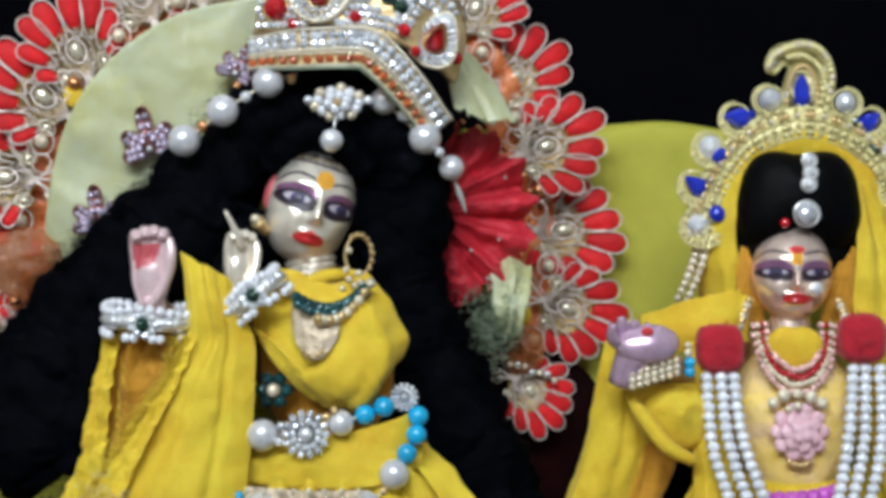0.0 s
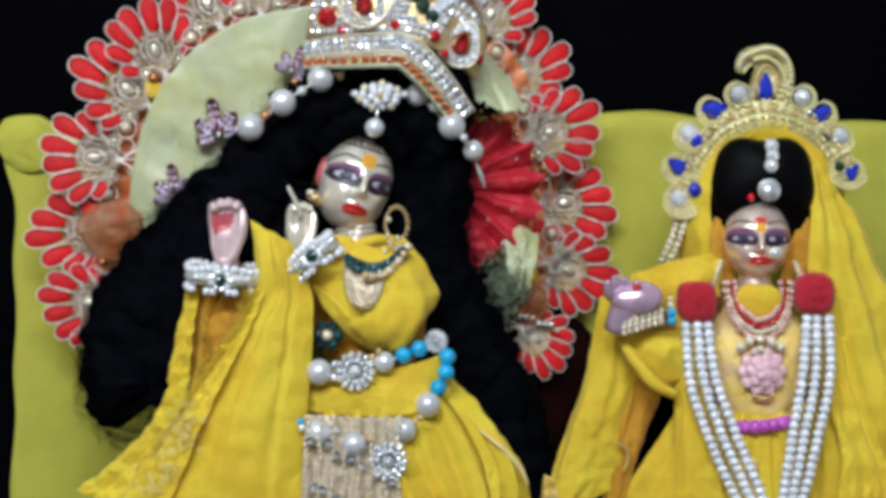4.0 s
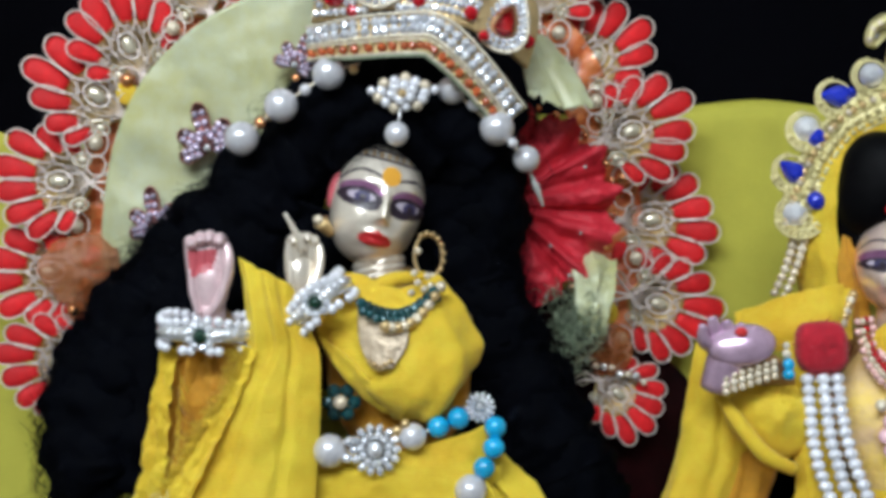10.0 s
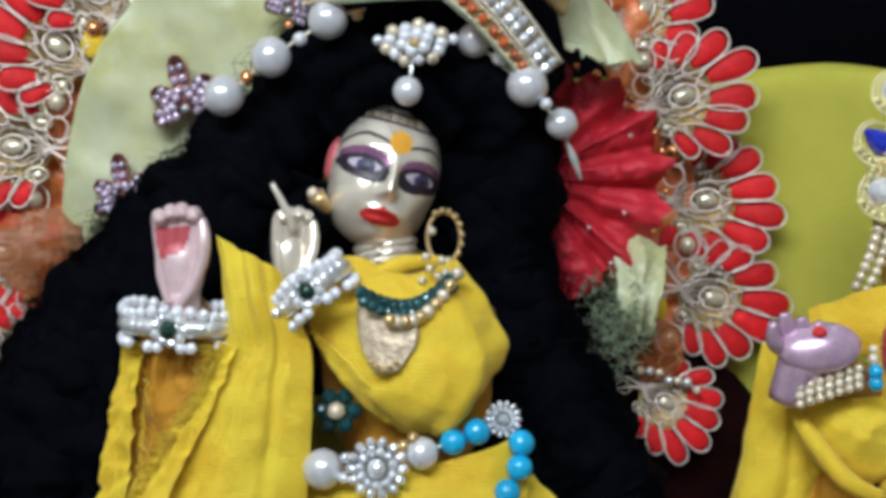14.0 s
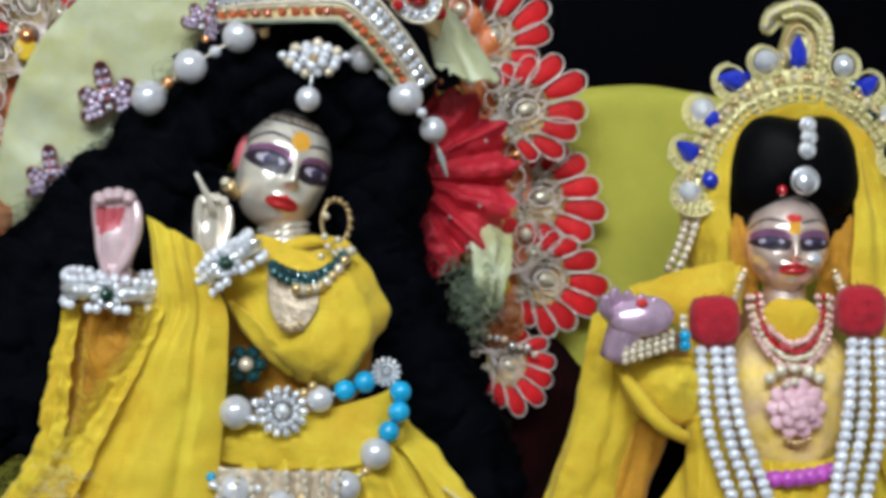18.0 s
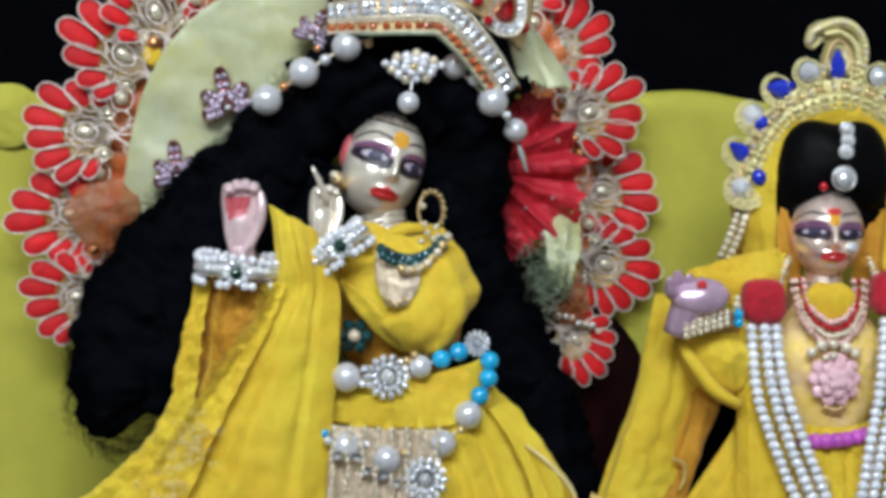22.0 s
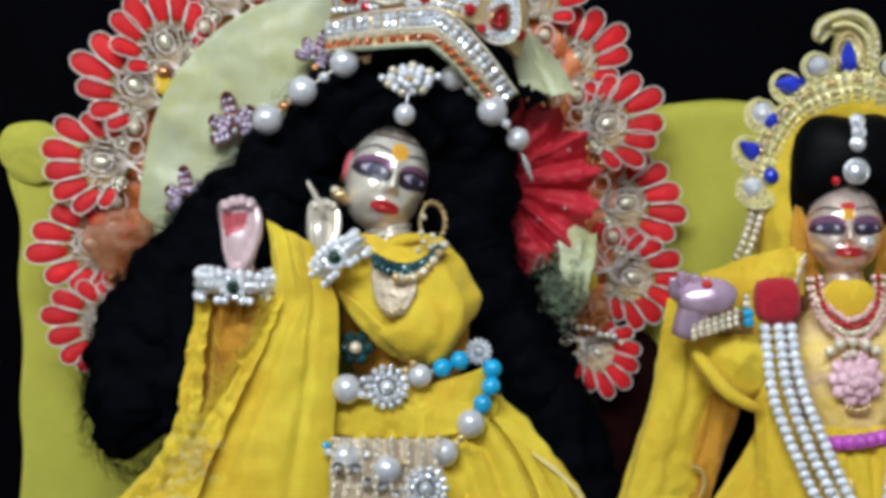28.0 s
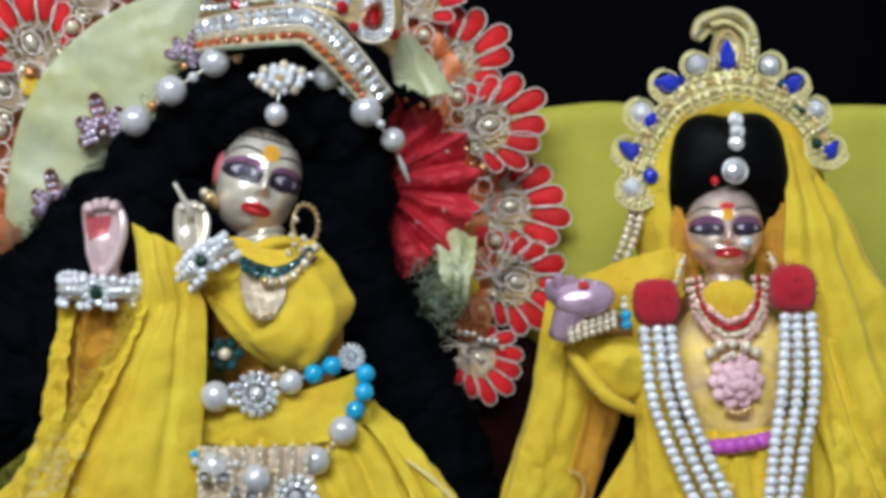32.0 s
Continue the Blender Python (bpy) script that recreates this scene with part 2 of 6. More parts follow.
def piece(name, me, parent, at, size=1.0, turn=None, label=""):
    """An object on a shared mesh, at a world place in millimetres."""
    ob = new(name, me)
    ob.parent = parent
    ob.location = (Vector(at) - origin(parent)) * MM
    ob.scale = (size,) * 3 if not isinstance(size, tuple) else size
    if turn is not None:
        ob.rotation_euler = turn
    elif me.name.startswith("gem_"):
        ob.rotation_euler = (random.uniform(-0.3, 0.3), random.uniform(0, 0.8), random.uniform(-0.3, 0.3))
    return tagged(ob, label) if label else ob


def world_of(ob):
    m = Matrix.LocRotScale(ob.location, ob.rotation_euler, ob.scale)
    return world_of(ob.parent) @ ob.matrix_parent_inverse @ m if ob.parent else m


def attach(child, owner):
    """Makes a part a sub-part of another, where it stands."""
    keep = world_of(owner).inverted() @ world_of(child.parent) @ child.matrix_parent_inverse
    child.parent = owner
    child.matrix_parent_inverse = keep
    return child


def solo(name, shape, mat, label, category, group="", kind="", smooth=True, at=(0, 0, 0)):
    me = mesh_from(name, shape[0], shape[1], mat, shape[2] if len(shape) > 2 else None, smooth, at)
    ob = new(name, me)
    ob.location = Vector(at) * MM
    return tagged(ob, label, category, group, kind)


def join(*shapes):
    verts, faces, index, off = [], [], [], 0
    for k, s in enumerate(shapes):
        verts.append(np.asarray(s[0], float))
        faces += [[i + off for i in f] for f in s[1]]
        index += list(s[2]) if len(s) > 2 else [0] * len(s[1])
        off += len(s[0])
    return np.concatenate(verts), faces, index


def painted(shape, i):
    return shape[0], shape[1], [i] * len(shape[1])


def moved(shape, m):
    r = np.array(m.to_3x3())
    v = np.asarray(shape[0], float) @ r.T + np.array(m.translation)
    return (v, *shape[1:])


def rot(rx=0, ry=0, rz=0, at=(0, 0, 0)):
    return Matrix.LocRotScale(at, Euler([radians(a) for a in (rx, ry, rz)]), None)


def ball(c=(0, 0, 0), r=(1, 1, 1), seg=16, rings=10):
    r = (r,) * 3 if not isinstance(r, (tuple, list)) else r
    verts, faces = [], []
    for j in range(rings + 1):
        a = math.pi * j / rings
        for i in range(seg):
            b = 2 * math.pi * i / seg
            verts.append((c[0] + r[0] * math.sin(a) * math.cos(b), c[1] + r[1] * math.sin(a) * math.sin(b), c[2] + r[2] * math.cos(a)))
    for j in range(rings):
        for i in range(seg):
            k = (i + 1) % seg
            faces.append((j * seg + i, (j + 1) * seg + i, (j + 1) * seg + k, j * seg + k))
    return verts, faces


def spline(points, n, closed=False):
    """n points on a smooth curve through the given ones."""
    p = np.asarray(points, float)
    if len(p) == 2 and not closed:
        return p[0] + (p[1] - p[0]) * np.linspace(0, 1, n)[:, None]
    k = len(p)
    if closed:
        ext, segs = np.concatenate([p[-1:], p, p[:2]]), k
        u = np.linspace(0, segs, n, endpoint=False)
    else:
        ext, segs = np.concatenate([2 * p[:1] - p[1:2], p, 2 * p[-1:] - p[-2:-1]]), k - 1
        u = np.linspace(0, segs, n)
    i = np.minimum(u.astype(int), segs - 1)
    t = (u - i)[:, None]
    a, b, c, d = ext[i], ext[i + 1], ext[i + 2], ext[i + 3]
    return 0.5 * (2 * b + (c - a) * t + (2 * a - 5 * b + 4 * c - d) * t * t + (3 * b - a - 3 * c + d) * t**3)


def tube(points, radius, sides=8, n=None, closed=False, flat=1.0):
    p = spline(points, n, closed) if n else np.asarray(points, float)
    k = len(p)
    rad = np.interp(np.linspace(0, 1, k), np.linspace(0, 1, len(radius)), radius) if isinstance(radius, (list, tuple)) else np.full(k, radius)
    d = np.roll(p, -1, 0) - np.roll(p, 1, 0) if closed else np.gradient(p, axis=0)
    d /= np.linalg.norm(d, axis=1, keepdims=True) + 1e-9
    ref = np.array([0.0, 1.0, 0.0])
    verts, faces = [], []
    for j in range(k):
        if abs(d[j] @ ref) > 0.95:
            ref = np.array([1.0, 0.0, 0.2])
        s = np.cross(d[j], ref)
        s /= np.linalg.norm(s)
        q = np.cross(s, d[j])
        for i in range(sides):
            a = 2 * math.pi * i / sides
            verts.append(p[j] + rad[j] * (math.cos(a) * s + flat * math.sin(a) * q))
    for j in range(k if closed else k - 1):
        for i in range(sides):
            e, g = (i + 1) % sides, (j + 1) % k
            faces.append((j * sides + i, g * sides + i, g * sides + e, j * sides + e))
    if not closed:
        faces += [tuple(range(sides)), tuple(range((k - 1) * sides, k * sides))[::-1]]
    return np.array(verts), faces


def lump(x, y, z, s, seed=0.0):
    return noise.noise((x * s + seed, y * s + seed * 0.7, z * s - seed))


def grid_faces(nu, nv, off=0, flip=False):
    f = []
    for j in range(nv - 1):
        for i in range(nu - 1):
            q = (off + j * nu + i, off + j * nu + i + 1, off + (j + 1) * nu + i + 1, off + (j + 1) * nu + i)
            f.append(q[::-1] if flip else q)
    return f


def cloth(rows, nu=60, nv=60, folds=0, depth=0.0, wrinkle=0.4, size=0.12, thick=0.5, seed=1.0, ragged=0.0, fan=0.0):
    """A sheet of cloth through rows of places; folds run from the first row to the last."""
    cols = np.array([spline(r, nu) for r in rows])
    g = np.array([spline(cols[:, i], nv) for i in range(nu)]).transpose(1, 0, 2)
    if ragged:
        for i in range(nu):
            g[-1, i] += (0, 0, ragged * lump(i * 0.9, seed, 0, 1))
            g[-2, i] += (0, 0, 0.4 * ragged * lump(i * 0.9, seed, 0, 1))
    du, dv = np.gradient(g, axis=1), np.gradient(g, axis=0)
    nor = np.cross(du, dv)
    nor /= np.linalg.norm(nor, axis=2, keepdims=True) + 1e-9
    if nor[..., 1].mean() > 0:
        nor = -nor
    u, v = np.meshgrid(np.linspace(0, 1, nu), np.linspace(0, 1, nv))
    off = np.zeros((nv, nu))
    if folds:
        wob = np.array([[lump(a * 3, b * 2, seed, 1, seed) for a in u[0]] for b in v[:, 0]])
        ph = 2 * math.pi * folds * u + 2.2 * wob
        off += depth * (0.35 + 0.65 * v * fan + 0.65 * (1 - fan)) * (0.8 * np.sin(ph) + 0.45 * np.sin(ph * 0.53 + seed) + 0.2 * np.sin(ph * 2.3 + 2 * seed))
    if wrinkle:
        off += wrinkle * np.array([[lump(*p, size, seed) + 0.5 * lump(*p, size * 2.7, seed + 3) for p in row] for row in g])
    g = g + nor * off[..., None]
    front, back = g.reshape(-1, 3), (g - nor * thick).reshape(-1, 3)
    n = nu * nv
    faces = grid_faces(nu, nv) + grid_faces(nu, nv, n, True)
    edge = [i for i in range(nu)] + [j * nu + nu - 1 for j in range(1, nv)] + [(nv - 1) * nu + i for i in range(nu - 2, -1, -1)] + [j * nu for j in range(nv - 2, 0, -1)]
    for a, b in zip(edge, edge[1:] + edge[:1]):
        faces.append((b, a, a + n, b + n))
    return np.concatenate([front, back]), faces


def puff(c, radii, depth, seg=72, rings=26, wrinkle=0.8, size=0.12, swirl=0.0, creases=0, seed=1.0, power=0.5):
    """A padded shape seen from -y: radii at even angles (from +x, anticlockwise), bulging by depth."""
    r = spline(np.array([[v, 0, 0] for v in radii]), seg, True)[:, 0]
    verts, faces = [], []
    for side in (-1, 1):
        for j in range(rings + 1):
            f = j / rings
            for i in range(seg):
                a = 2 * math.pi * i / seg
                x, z = c[0] + r[i] * f * math.cos(a), c[2] + r[i] * f * math.sin(a)
                h = depth * max(0.0, 1 - f * f) ** power
                if side < 0:
                    h += wrinkle * (1 - f**6) * (lump(x, 0, z, size, seed) + 0.5 * lump(x, 0, z, size * 2.5, seed + 5))
                    if creases:
                        h += 0.9 * wrinkle * (1 - f**4) * f * math.sin(creases * a + swirl * f + 2 * lump(x, 0, z, 0.08, seed))
                    verts.append((x, c[1] - h, z))
                else:
                    verts.append((x, c[1] + 0.3 * h, z))
    n = (rings + 1) * seg
    for s in range(2):
        for j in range(rings):
            for i in range(seg):
                k = (i + 1) % seg
                q = (s * n + j * seg + i, s * n + (j + 1) * seg + i, s * n + (j + 1) * seg + k, s * n + j * seg + k)
                faces.append(q if s else q[::-1])
    return verts, faces


def slab(outline, y0, y1, bevel=0.0):
    """A flat plate with the outline (x, z), from depth y0 (front) to y1, its front edge eased."""
    p = np.asarray(outline, float)
    c = p.mean(0)
    rings = [(p, y1), (p, y0 + bevel), (c + (p - c) * (1 - bevel / (np.abs(p - c).max() + 1e-6)), y0)]
    k = len(p)
    verts = [(x, y, z) for ring, y in rings for x, z in ring]
    faces = [tuple(range(k))]
    for s in range(2):
        for i in range(k):
            e = (i + 1) % k
            faces.append((s * k + i, s * k + e, (s + 1) * k + e, (s + 1) * k + i))
    faces.append(tuple(range(3 * k - 1, 2 * k - 1, -1)))
    return verts, faces


def drop_outline(length, width, n=14, tip=0.0):
    """A petal or teardrop in x, z: narrow at 0, round at the top."""
    out = []
    for i in range(n):
        a = 2 * math.pi * i / n
        z = 0.5 * (1 - math.cos(a))
        out.append((0.5 * width * math.sin(a) * (0.45 + 0.75 * z), z * length))
    return out


def pad(outline, lift, back=0.4, rings=5):
    """A cushioned shape with the outline (x, z), swelling towards -y."""
    p = np.asarray(outline, float)
    c, k = p.mean(0), len(p)
    verts, faces = [(x, back, z) for x, z in p], []
    for j in range(rings):
        f = 1 - 0.94 * (j / (rings - 1)) ** 1.5
        verts += [(c[0] + (x - c[0]) * f, -lift * math.sqrt(max(0, 1 - f * f)), c[1] + (z - c[1]) * f) for x, z in p]
    for s in range(rings):
        for i in range(k):
            e = (i + 1) % k
            faces.append((s * k + i, s * k + e, (s + 1) * k + e, (s + 1) * k + i))
    return verts, faces + [tuple(range(rings * k, (rings + 1) * k))]


def gem(r=1.0, sides=11, depth=0.58):
    """A cut stone facing -y: girdle, two rows of facets, and a small table."""
    verts, faces = [], []
    for n, (f, y) in enumerate(((1.0, 0.0), (0.97, -0.3 * depth), (0.64, -0.95 * depth), (0.30, -1.3 * depth))):
        verts += [(r * f * math.cos(2 * math.pi * (i + 0.5 * n) / sides), y * r, r * f * math.sin(2 * math.pi * (i + 0.5 * n) / sides)) for i in range(sides)]
    for s in range(3):
        for i in range(sides):
            e = (i + 1) % sides
            faces += [(s * sides + i, s * sides + e, (s + 1) * sides + i), (s * sides + e, (s + 1) * sides + e, (s + 1) * sides + i)]
    faces.append(tuple(range(3 * sides, 4 * sides)))
    return verts, faces


def shared(name, shape, mat, smooth=True):
    return mesh_from(name, shape[0], shape[1], mat, shape[2] if len(shape) > 2 else None, smooth)


UNIT = ball(seg=20, rings=14)
SMALL = ball(seg=10, rings=7)
BEAD = {k: shared("bead_" + k, UNIT, k) for k in ("pearl", "turquoise", "violet", "gold", "copper_bead", "cream_pearl", "clear")}
SEED = {k: shared("seed_" + k, SMALL, k) for k in ("seed_pearl", "cream_pearl", "gold", "pale_gold", "copper_bead", "silver", "teal", "lilac", "ruby", "rose_pearl", "bright_gold")}
GEM = {k: shared("gem_" + k, gem(), k, False) for k in ("clear", "ruby", "emerald", "sapphire", "teal", "lilac", "carnelian")}

# ---- the setting ----


def box(x0, x1, y0, y1, z0, z1):
    v = [(x, y, z) for z in (z0, z1) for y in (y0, y1) for x in (x0, x1)]
    return v, [(0, 2, 3, 1), (4, 5, 7, 6), (0, 1, 5, 4), (2, 6, 7, 3), (0, 4, 6, 2), (1, 3, 7, 5)]


solo("floor", box(-1600, 1600, -1800, 700, -780, -760), "tile", "grey stone floor of the room", "floor", kind="structure", smooth=False)
solo("ceiling", box(-1600, 1600, -1800, 700, 1700, 1720), "ceil", "white painted ceiling of the room", "ceiling", kind="structure", smooth=False)
solo("wall_north", box(-1600, 1600, 700, 720, -760, 1700), "paint", "cream painted wall behind the shrine", "wall", kind="structure", smooth=False)
solo("wall_south", box(-1600, 1600, -1820, -1800, -760, 1700), "paint", "cream painted wall facing the shrine", "wall", kind="structure", smooth=False)
solo("wall_west", box(-1620, -1600, -1800, 700, -760, 1700), "paint", "cream painted side wall of the room", "wall", kind="structure", smooth=False)
solo("wall_east", box(1600, 1620, -1800, 700, -760, 1700), "paint", "cream painted side wall of the room", "wall", kind="structure", smooth=False)

# the black cloth hung behind the shrine, in slack upright folds
solo("backdrop", cloth([[(-620, 210, 900), (-300, 200, 900), (0, 205, 900), (300, 200, 900), (620, 210, 900)],
                        [(-620, 215, 0), (-300, 205, 0), (0, 210, 0), (300, 205, 0), (620, 215, 0)]],
                       120, 40, folds=9, depth=9, wrinkle=3, size=0.02, thick=1.5), "black_cloth",
     "black velvet curtain hung in slack upright folds", "curtain", kind="structure")

altar = thing("altar_table", "low altar table covered with a dark cloth", "table", (0, 0, -760))
part("tabletop", box(-560, 560, -170, 230, -30, -2), "black_cloth", altar, smooth=False)
for sx in (-530, 490):
    for sy in (-150, 170):
        part("leg", box(sx, sx + 40, sy, sy + 40, -760, -30), "black_cloth", altar, smooth=False)

lamp_thing = thing("tube_light", "lit white fluorescent tube light in a plain batten", "lamp", (-360, -1250, 985))
part("batten", moved(box(-600, 600, -20, 20, 20, 60), rot(0, 0, 0, (-380, -1290, 1050))), "plastic", lamp_thing, smooth=False)
tube_part = part("tube", tube([(-940, -1290, 1052), (180, -1290, 1052)], 13, 12, 4), "lamp", lamp_thing, "glowing white glass tube")
for sx in (-950, 170):
    attach(part("end_cap", box(sx, sx + 22, -1308, -1272, 1035, 1105), "plastic", lamp_thing, smooth=False), tube_part)
for sx in (-640, -120):
    part("hanger", tube([(sx, -1290, 1105), (sx, -1290, 1700)], 4, 8, 3), "plastic", lamp_thing)

# the padded back of the seat, a slab wrapped in lemon cloth
BACK_TOP = [(-158, 281), (-140, 280), (-110, 281), (-60, 284), (0, 286), (60, 287), (100, 289), (130, 291), (160, 287), (190, 285), (230, 287), (280, 284)]


def backrest_front(x, z):
    y = 32 + 0.15 * (min(x, 105) + 158)
    return y + 1.6 * lump(x, 0, z, 0.022, 4) + 0.7 * lump(x, 0, z, 0.07, 9)


def backrest_shape():
    xs, zs = np.linspace(-160, 280, 150), np.linspace(0, 1, 70)
    top = np.array([spline(np.array([[a, 0, b] for a, b in BACK_TOP]), 300)[:, [0, 2]]])[0]
    verts = []
    for side in (0, 1):
        for f in zs:
            for x in xs:
                zt = np.interp(x, top[:, 0], top[:, 1])
                xx = x
                if x < -150:
                    xx = x + (-150 - x) / 10 * (2.0 * lump(0, 0, f * zt, 0.03, 2) + 6.5 - 6 / (1 + math.exp(-(f - 0.9) * 60)))
                z = f * zt
                near = min((zt - z) / 9, (x + 162) / 8, 1)
                e = 9 * (1 - math.sqrt(max(0, 1 - (1 - near) ** 2)))
                y = backrest_front(xx, z) + e if side == 0 else backrest_front(xx, z) + 20 - e
                verts.append((xx, y, z))
    n = len(xs) * len(zs)
    faces = grid_faces(150, 70) + grid_faces(150, 70, n, True)
    edge = [j * 150 for j in range(69, -1, -1)] + [j for j in range(1, 150)] + [j * 150 + 149 for j in range(1, 70)] + [69 * 150 + i for i in range(148, 0, -1)]
    for a, b in zip(edge, edge[1:] + edge[:1]):
        faces.append((a, b, b + n, a + n))
    return verts, faces


backrest = thing("seat_backrest", "padded seat back wrapped in lemon yellow cloth", "backrest", (60, 60, 0))
part("cloth_cover", backrest_shape(), "olive", backrest)
part("corner_tuck", puff((-150, 32, 270), [16, 14, 11.5, 12.5, 11.5, 11, 13, 15], 3.0, wrinkle=1.1, size=0.1, power=1.0), "olive", backrest, "knotted corner of the lemon cloth")

# ---- flower halo behind the flute-playing doll ----


def halo_y(x, z=246):
    return 12 + (0.19 if x < 60 else 0.215) * (x + 115) - 12 * min(1, max(0, (z - 246) / 40))


halo = thing("flower_halo", "halo collar of red and gold beaded satin flowers", "halo", (-15, 30, 180))
petal_out = [(-1.7, 0), (-3.0, 3.5), (-3.9, 7.5), (-4.0, 11), (-2.9, 13.6), (0, 14.6), (2.9, 13.6), (4.0, 11), (3.9, 7.5), (3.0, 3.5), (1.7, 0)]
PETAL = shared("petal", pad(petal_out, 1.1), "red_petal")


def cord_loop(reach, width):
    """The tinsel cord round a petal, from the flower's throat out round the tip and back."""
    side = [(0.07 * width, 0.46 * reach), (0.33 * width, 0.57 * reach), (0.50 * width, 0.80 * reach), (0.40 * width, 0.95 * reach)]
    ring = [(x, -0.8, z) for x, z in side] + [(0, -0.6, reach * 1.01)] + [(-x, -0.8, z) for x, z in side[::-1]]
    return tube(ring, 0.30, 5, 36, True)


SPREAD = ((-61, 19, 5.4), (-43, 25, 6.6), (-26, 29.5, 7.5), (-9, 32.5, 7.9), (9, 32.5, 7.9), (26, 29.5, 7.5), (43, 25, 6.6), (61, 19, 5.4))
CORDS = [shared("petal_cord", cord_loop(reach, width), "rim_thread") for _, reach, width in SPREAD]
THROAT = -9.5
stone = join(painted(ball((0, -2.2, 0), (2.1, 1.4, 3.1), 14, 9), 0), painted(tube([(3.2 * math.cos(a), -1.6, 4.3 * math.sin(a)) for a in np.linspace(0, 2 * math.pi, 12, endpoint=False)], 0.42, 6, 26, True), 1))
loops = []
for k in (-1, 1):
    loops.append(tube([(7 * k, -1.3, -9), (9.5 * k, -1.6, -6), (7.5 * k, -1.8, -3), (5 * k, -1.6, -6)], 0.4, 5, 16, True))
    loops.append(tube([(3 * k, -1.3, -13), (6 * k, -1.6, -14), (6 * k, -1.8, -18), (2.5 * k, -1.6, -17)], 0.4, 5, 16, True))
    loops.append(ball((7.2 * k, -1.6, -6.2), (1.3, 1.0, 1.6), 10, 7))
LOOPS = shared("loop_bead", join(*loops), "champagne")
STONE = shared("centre_stone", stone, ["champagne", "rim_thread"])
rays = []
for k in range(8):
    a = radians(-64 + 18.3 * k)
    far = 12 + 6.5 * math.cos(1.3 * a)
    rays.append(tube([(0.5 * math.sin(a), -0.9, -9), (5 * math.sin(a), -1.6, -9 + 5 * math.cos(a)), (far * math.sin(a), -1.1, THROAT + far * math.cos(a))], [0.28, 0.18, 0.15], 5, 8))
for k in (-1, 1):
    rays.append(tube([(0, -1.6, -9), (4.2 * k, -2.4, -4), (5.2 * k, -2.4, 2), (2.8 * k, -2.2, 6.5), (0, -2.0, 8)], 0.22, 5, 20))
for k in range(26):
    a, far = radians(-52 + 104 * ((k * 0.618) % 1)), 4 + 11 * ((k * 0.377) % 1)
    rays.append(ball((far * math.sin(a), -1.5, THROAT + far * math.cos(a)), (0.4, 0.4, 0.5), 6, 4))
WIRES = shared("wirework", join(*rays), "rim_thread")
fan_out = [(0, -9.5)] + [(0.62 * reach * math.sin(radians(a)), THROAT + 0.62 * reach * math.cos(radians(a))) for a, reach, _ in SPREAD]
fan_out = [(0.0, -10.5)] + [(x * 1.04, z) for x, z in fan_out[1:]]
FAN = shared("flower", slab(fan_out, -0.3, 0.6, 0.2), "net")
inner_out = [(0.0, -9.0)] + [(0.56 * reach * math.sin(radians(a)), THROAT + 0.56 * reach * math.cos(radians(a))) for a, reach, _ in SPREAD]
FIELD = shared("yellow_field", slab(inner_out, -1.2, -0.32, 0.1), "field")
tail = join(*[tube([(0, -1.2, -8), (2.5 * k, -1.8, -13), (6 * k, -1.6, -17)], [0.6, 0.5, 0.35], 6, 8) for k in (-1, 0.15, 1)])
TAIL = shared("stem", tail, "rim_thread")

FLOWERS = [(-115, 200, -94, 0.9), (-118, 230.5, -88, 1.0), (-112.5, 261, -86, 1.0), (-99, 289, -52, 1.04), (-88, 305, -26, 0.98), (-67, 326, -30, 1.0), (-46, 333, -6, 1.0),
           (-20, 340, 0, 1.0), (8, 344, 5, 1.0), (34, 342, 15, 1.0), (53, 326, 26, 0.95), (67.5, 302, 44, 1.0), (79.5, 276.5, 74, 1.02), (87, 246, 90, 1.02), (88.5, 216, 108, 1.0), (73, 186, 126, 0.76)]
for n, (x, z, turn, s) in enumerate(FLOWERS):
    y = halo_y(x, z) + (3.0 if n % 2 else 0) if n < 15 else 27.0
    f = piece("flower", FAN, halo, (x, y, z), s * 1.06, Euler((radians(4 * math.sin(n * 2.1)), radians(turn), radians(11 + 4 * math.cos(n * 1.7)))))
    for k, (a, reach, width) in enumerate(SPREAD):
        a += 1.2 * math.sin(k * 2.3 + n)
        way = Vector((math.sin(radians(a)), 0, math.cos(radians(a))))
        long = 1 + 0.05 * math.sin(1.7 * k + 2.9 * n)
        root = 0.57 * reach * long
        for nm, me, off, lift, sc in (("petal", PETAL, root, -0.4, (width / 8.5, 1, (reach * long - root) / 14.8)), ("petal_cord", CORDS[k], 0.0, -0.5, (1, 1, long))):
            p = new(nm, me)
            p.parent = f
            p.location = (Vector((0, lift - 0.25 * (k % 2), THROAT)) + way * off) * MM
            p.rotation_euler = (radians(2), radians(a), 0)
            p.scale = sc
    for nm, me, at in (("yellow_field", FIELD, (0, 0, 0)), ("wirework", WIRES, (0, 0, 0)), ("centre_stone", STONE, (0, 0, 1)), ("stem", TAIL, (0, 0, 0)), ("loop_bead", LOOPS, (0, 0, 0))):
        p = new(nm, me)
        p.parent = f
        p.location = Vector(at) * MM
LINK_RING = shared("link_ring", join(tube([(4.2 * math.cos(a), 0.4, 4.6 * math.sin(a)) for a in np.linspace(0, 6.283, 10, endpoint=False)], 0.36, 5, 22, True), tube([(3.4 * math.cos(a), 0.1, -7.6 + 3.4 * math.sin(a)) for a in np.linspace(0, 6.283, 10, endpoint=False)], 0.32, 5, 18, True)), "rim_thread")
